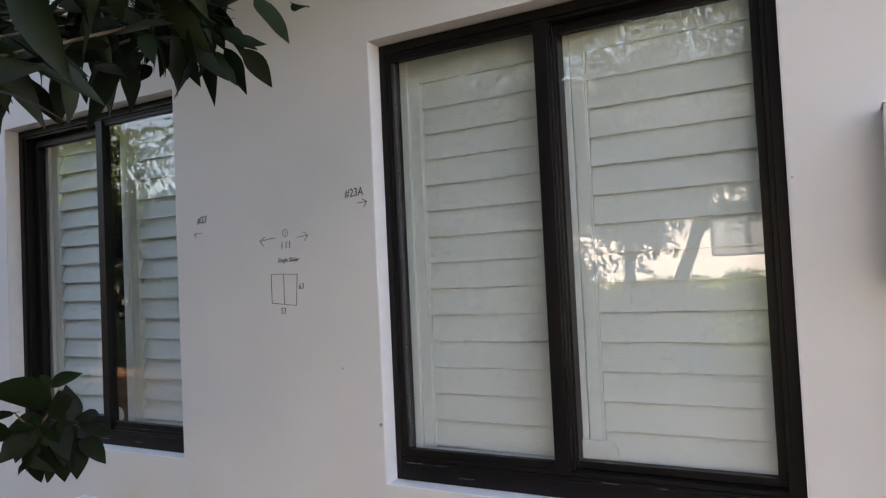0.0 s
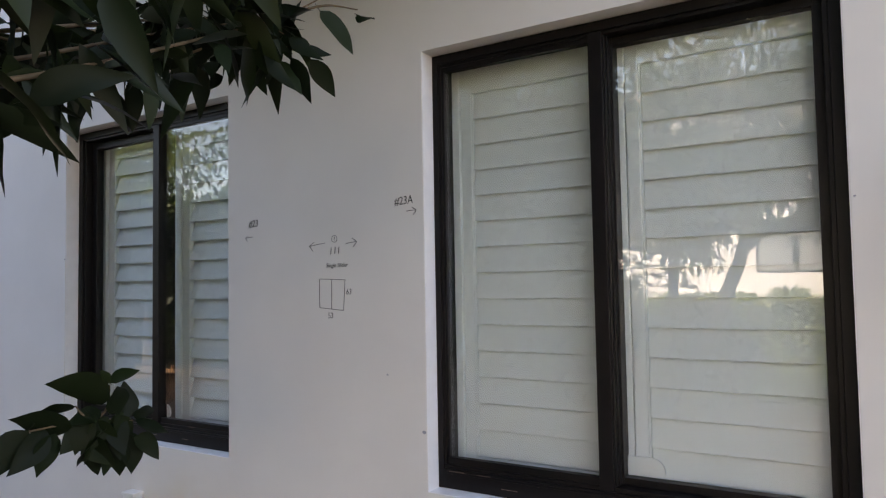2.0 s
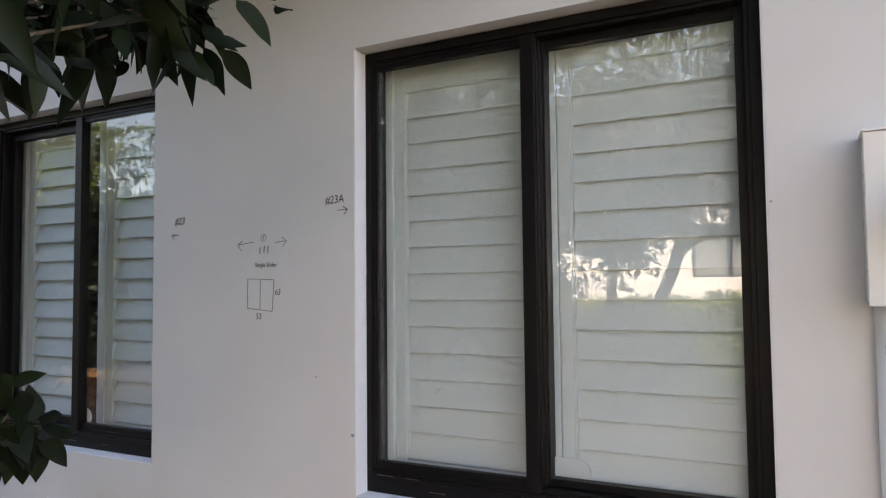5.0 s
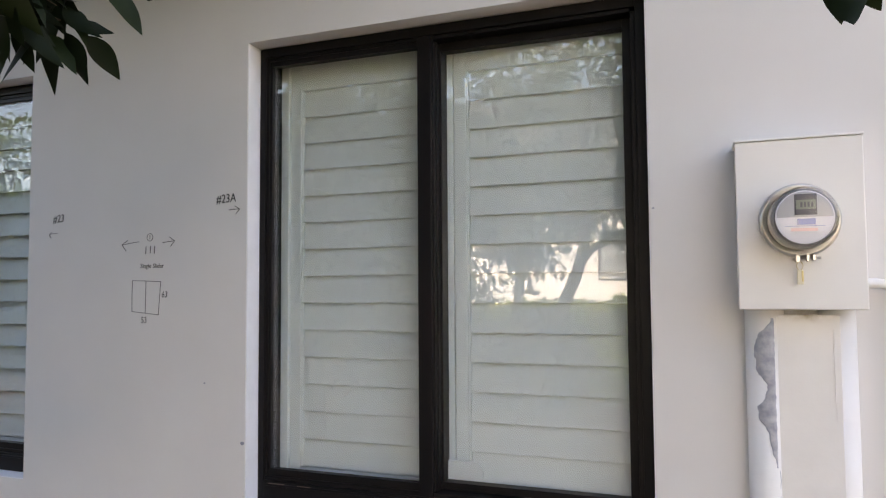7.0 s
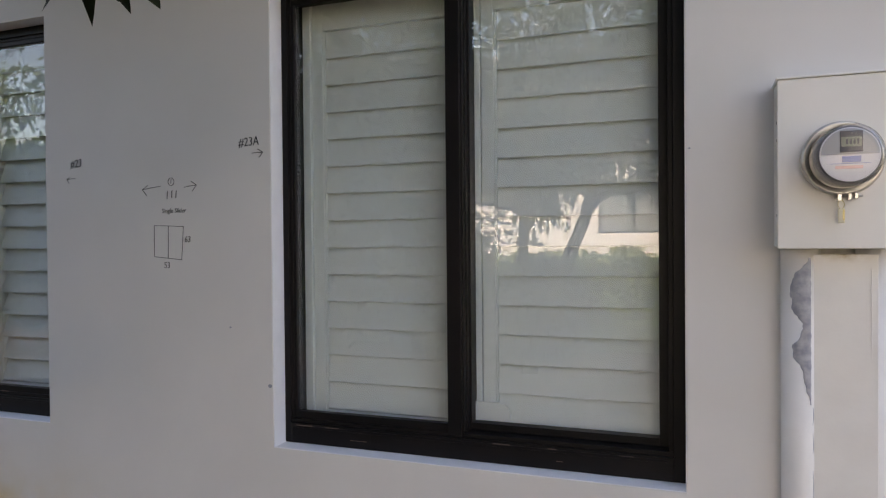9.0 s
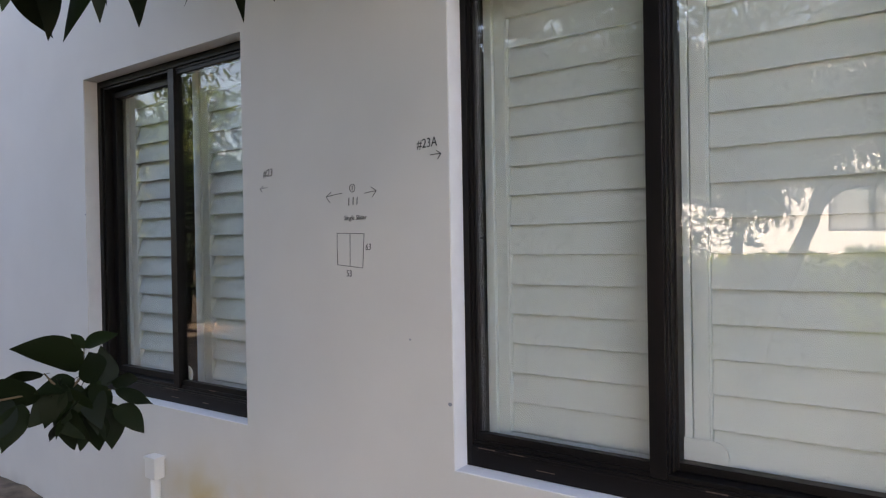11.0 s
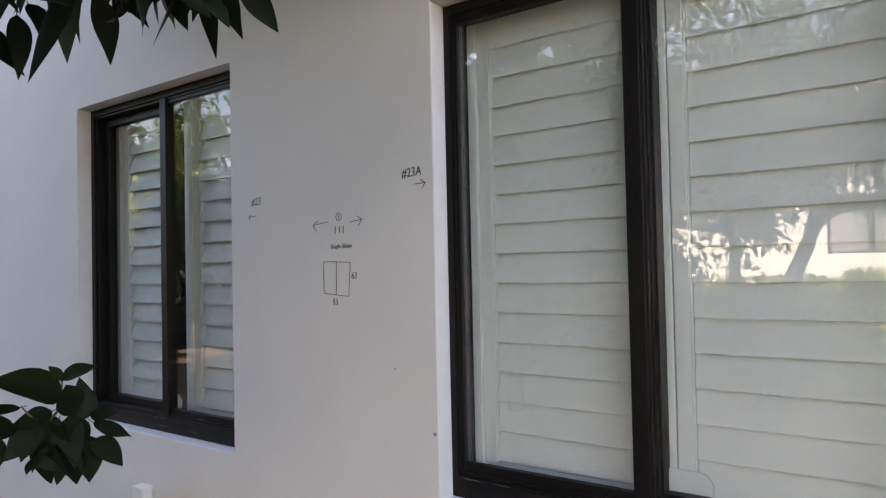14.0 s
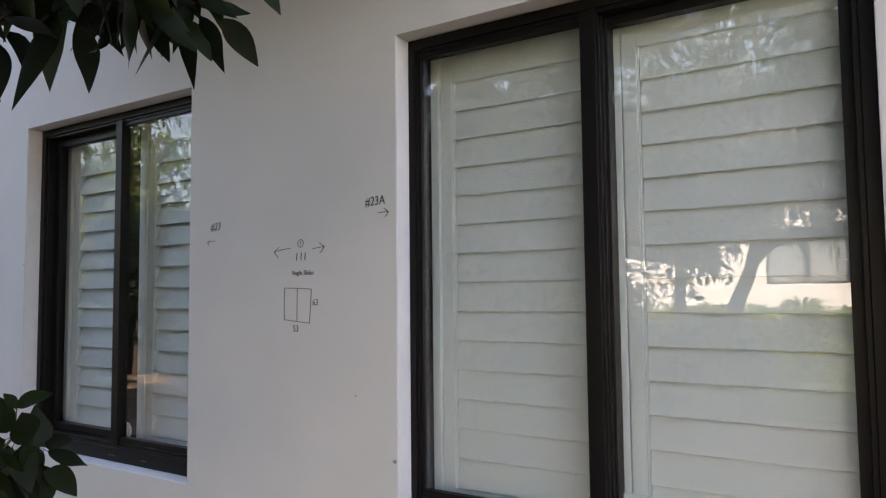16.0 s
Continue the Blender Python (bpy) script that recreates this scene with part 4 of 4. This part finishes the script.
trunk_limbs(shrub, [(-10.6, -3.9, -0.1), (-10.5, -3.9, 0.9), (-10.2, -3.9, 1.8)], 0.05, [([(-10.3, -3.9, 1.5), (-9.4, -3.7, 2.1), (-8.6, -3.5, 2.5)], 0.02), ([(-10.2, -3.9, 1.7), (-10.0, -4.6, 2.6), (-9.8, -5.4, 3.6)], 0.025)])
tree4 = thing("tree", "garden tree with open crown against bright sky", "tree")
trunk_limbs(tree4, [(-10.5, -6.0, -0.1), (-10.4, -6.0, 1.6), (-10.2, -5.9, 3.4), (-10.2, -5.9, 5)], 0.11, [([(-10.3, -6, 2.6), (-9.5, -5.6, 3.4), (-8.8, -5.3, 4.0)], 0.04)])
crown(tree4, [(-10.0, -5.8, 4.0, 1, 1.8, 1.2, 1.0), (-11.6, -6.2, 3.0, 1, 1.5, 1.0, 1.2)], 4000, random.Random(11), 0.11, leaf_canopy, "light green leaves")

# dark shrubs at the garden's far end, added to hide bright sky and soil
for k, (x, y, z, rx, rz) in enumerate(((-11.2, -4.8, 1.9, 1.0, 2.0), (-12.2, -5.6, 2.2, 1.1, 2.3), (-12.9, -6.9, 2.2, 1.2, 2.4), (-12.4, -8.2, 1.8, 1.2, 1.9), (-7.3, -2.75, 0.5, 0.6, 0.55), (-8.4, -3.35, 0.6, 0.7, 0.6), (-9.6, -4.0, 0.7, 0.7, 0.7))):
    sh = thing("shrub", "dark green shrub added to hide bright sky and soil", "shrub", "dark shrubs at the garden's far end")
    trunk_limbs(sh, [(x, y, -0.1), (x + 0.05, y, z * 0.6), (x, y, z)], 0.05, [])
    # leaf_dark keeps even the sunlit ones as dark as shade
    crown(sh, [(x, y, z, 1, rx, min(0.9, rx * 0.6), rz)], 3600 if z > 1 else 1500, random.Random(50 + k), 0.19, leaf_dark, "dense leaves, near-black for shade")

# far belt of leaves beyond the garden, a backdrop added to block low sky
verts, faces = [], []
rnd = random.Random(40)
for k in range(9000):
    x = rnd.uniform(-34, -4.9)
    top = 5.0 + 1.4 * noise.noise((x * 0.35, 1, 0)) + 0.8 * noise.noise((x * 1.3, 4, 0))
    z = top * rnd.random() ** 0.8
    y = -15.0 - 1.5 * rnd.random() - 0.6 * noise.noise((x * 0.8, z * 0.8, 2))
    leaf_arrays(verts, faces, Vector((x, y, z)), rand_dir(rnd), rand_dir(rnd), rnd.uniform(0.35, 0.6), 1.0, 0.1, 0.2)
tagged(mesh_from("leaf_backdrop", verts, faces, leaf_canopy), "dark green leaf belt added to block the low sky", "trees", kind="stuff")

# dry leaf litter
verts, faces = [], []
rnd = random.Random(14)
for k in range(4200):
    x = rnd.uniform(-9.6, -6.4)
    y = 2.0 - rnd.uniform(0.68, 0.88) * (1.31 - x)
    leaf_arrays(verts, faces, Vector((x, y, 0.01 + 0.03 * rnd.random())), rand_dir(rnd) * Vector((1, 1, 0.2)), Vector((rnd.uniform(-.4, .4), rnd.uniform(-.4, .4), 1)), rnd.uniform(0.05, 0.11), 0.8, 0, 0.3)
for k in range(260):
    x, y = rnd.uniform(-6.0, -2.2), -rnd.random() ** 2 * 0.8 - 0.01
    leaf_arrays(verts, faces, Vector((x, y, 0.006 + 0.01 * rnd.random())), rand_dir(rnd) * Vector((1, 1, 0.2)), Vector((rnd.uniform(-.4, .4), rnd.uniform(-.4, .4), 1)), rnd.uniform(0.02, 0.06), 0.8, 0, 0.3)
tagged(mesh_from("leaf_litter", verts, faces, leaf_dry), "dry brown fallen leaves on soil", "leaves", kind="stuff")

# grass blades on the lawn's near edge
verts, faces = [], []
rnd = random.Random(77)
for k in range(9000):
    x, y = rnd.uniform(-3.1, 4.0), rnd.uniform(-9.9, -6.7)
    a = rnd.uniform(0, 2 * math.pi)
    hgt, lean = rnd.uniform(0.04, 0.10), rnd.uniform(0.0, 0.05)
    i0 = len(verts)
    dx, dy = 0.006 * math.cos(a), 0.006 * math.sin(a)
    verts += [(x - dx, y - dy, 0.015), (x + dx, y + dy, 0.015), (x + lean * math.sin(a), y + lean * math.cos(a), 0.015 + hgt)]
    faces.append((i0, i0 + 1, i0 + 2))
tagged(mesh_from("grass", verts, faces, leaf_canopy), "short green grass blades", "grass", kind="stuff")

# ---- house across the lawn ----
far = thing("house", "sunlit white rendered house across the lawn", "house")
bm = bmesh.new()
for x0, x1, z0, z1 in ((-4.6, -0.73, -0.2, 5.6), (0.87, 4.0, -0.2, 5.6), (-0.73, 0.87, -0.2, 1.57), (-0.73, 0.87, 2.75, 5.6), (4.0, 9.0, -0.2, 5.6)):
    box(bm, x0, x1, -14.3, -14.0, z0, z1)
part("wall", bm, far_white, far)
boxes("roof", [(-5.0, 9.4, -20, -13.6, 5.6, 5.8)], roof_grey, far)
boxes("side_wall", [(-4.6, -4.3, -20, -14.3, -0.2, 5.6)], far_white, far)
fw = boxes("window_frame", [(-0.73, 0.87, -14.12, -14.06, 1.57, 1.62), (-0.73, 0.87, -14.12, -14.06, 2.70, 2.75), (-0.73, -0.68, -14.12, -14.06, 1.62, 2.70), (0.82, 0.87, -14.12, -14.06, 1.62, 2.70), (0.04, 0.10, -14.12, -14.06, 1.62, 2.70)], black_alu, far)
boxes("pane", [(-0.68, 0.82, -14.10, -14.09, 1.62, 2.70)], window_glass, fw)
boxes("blind", [(-0.70, 0.84, -14.28, -14.26, 1.60, 2.72)], meter_grey, far, "drawn grey blind")
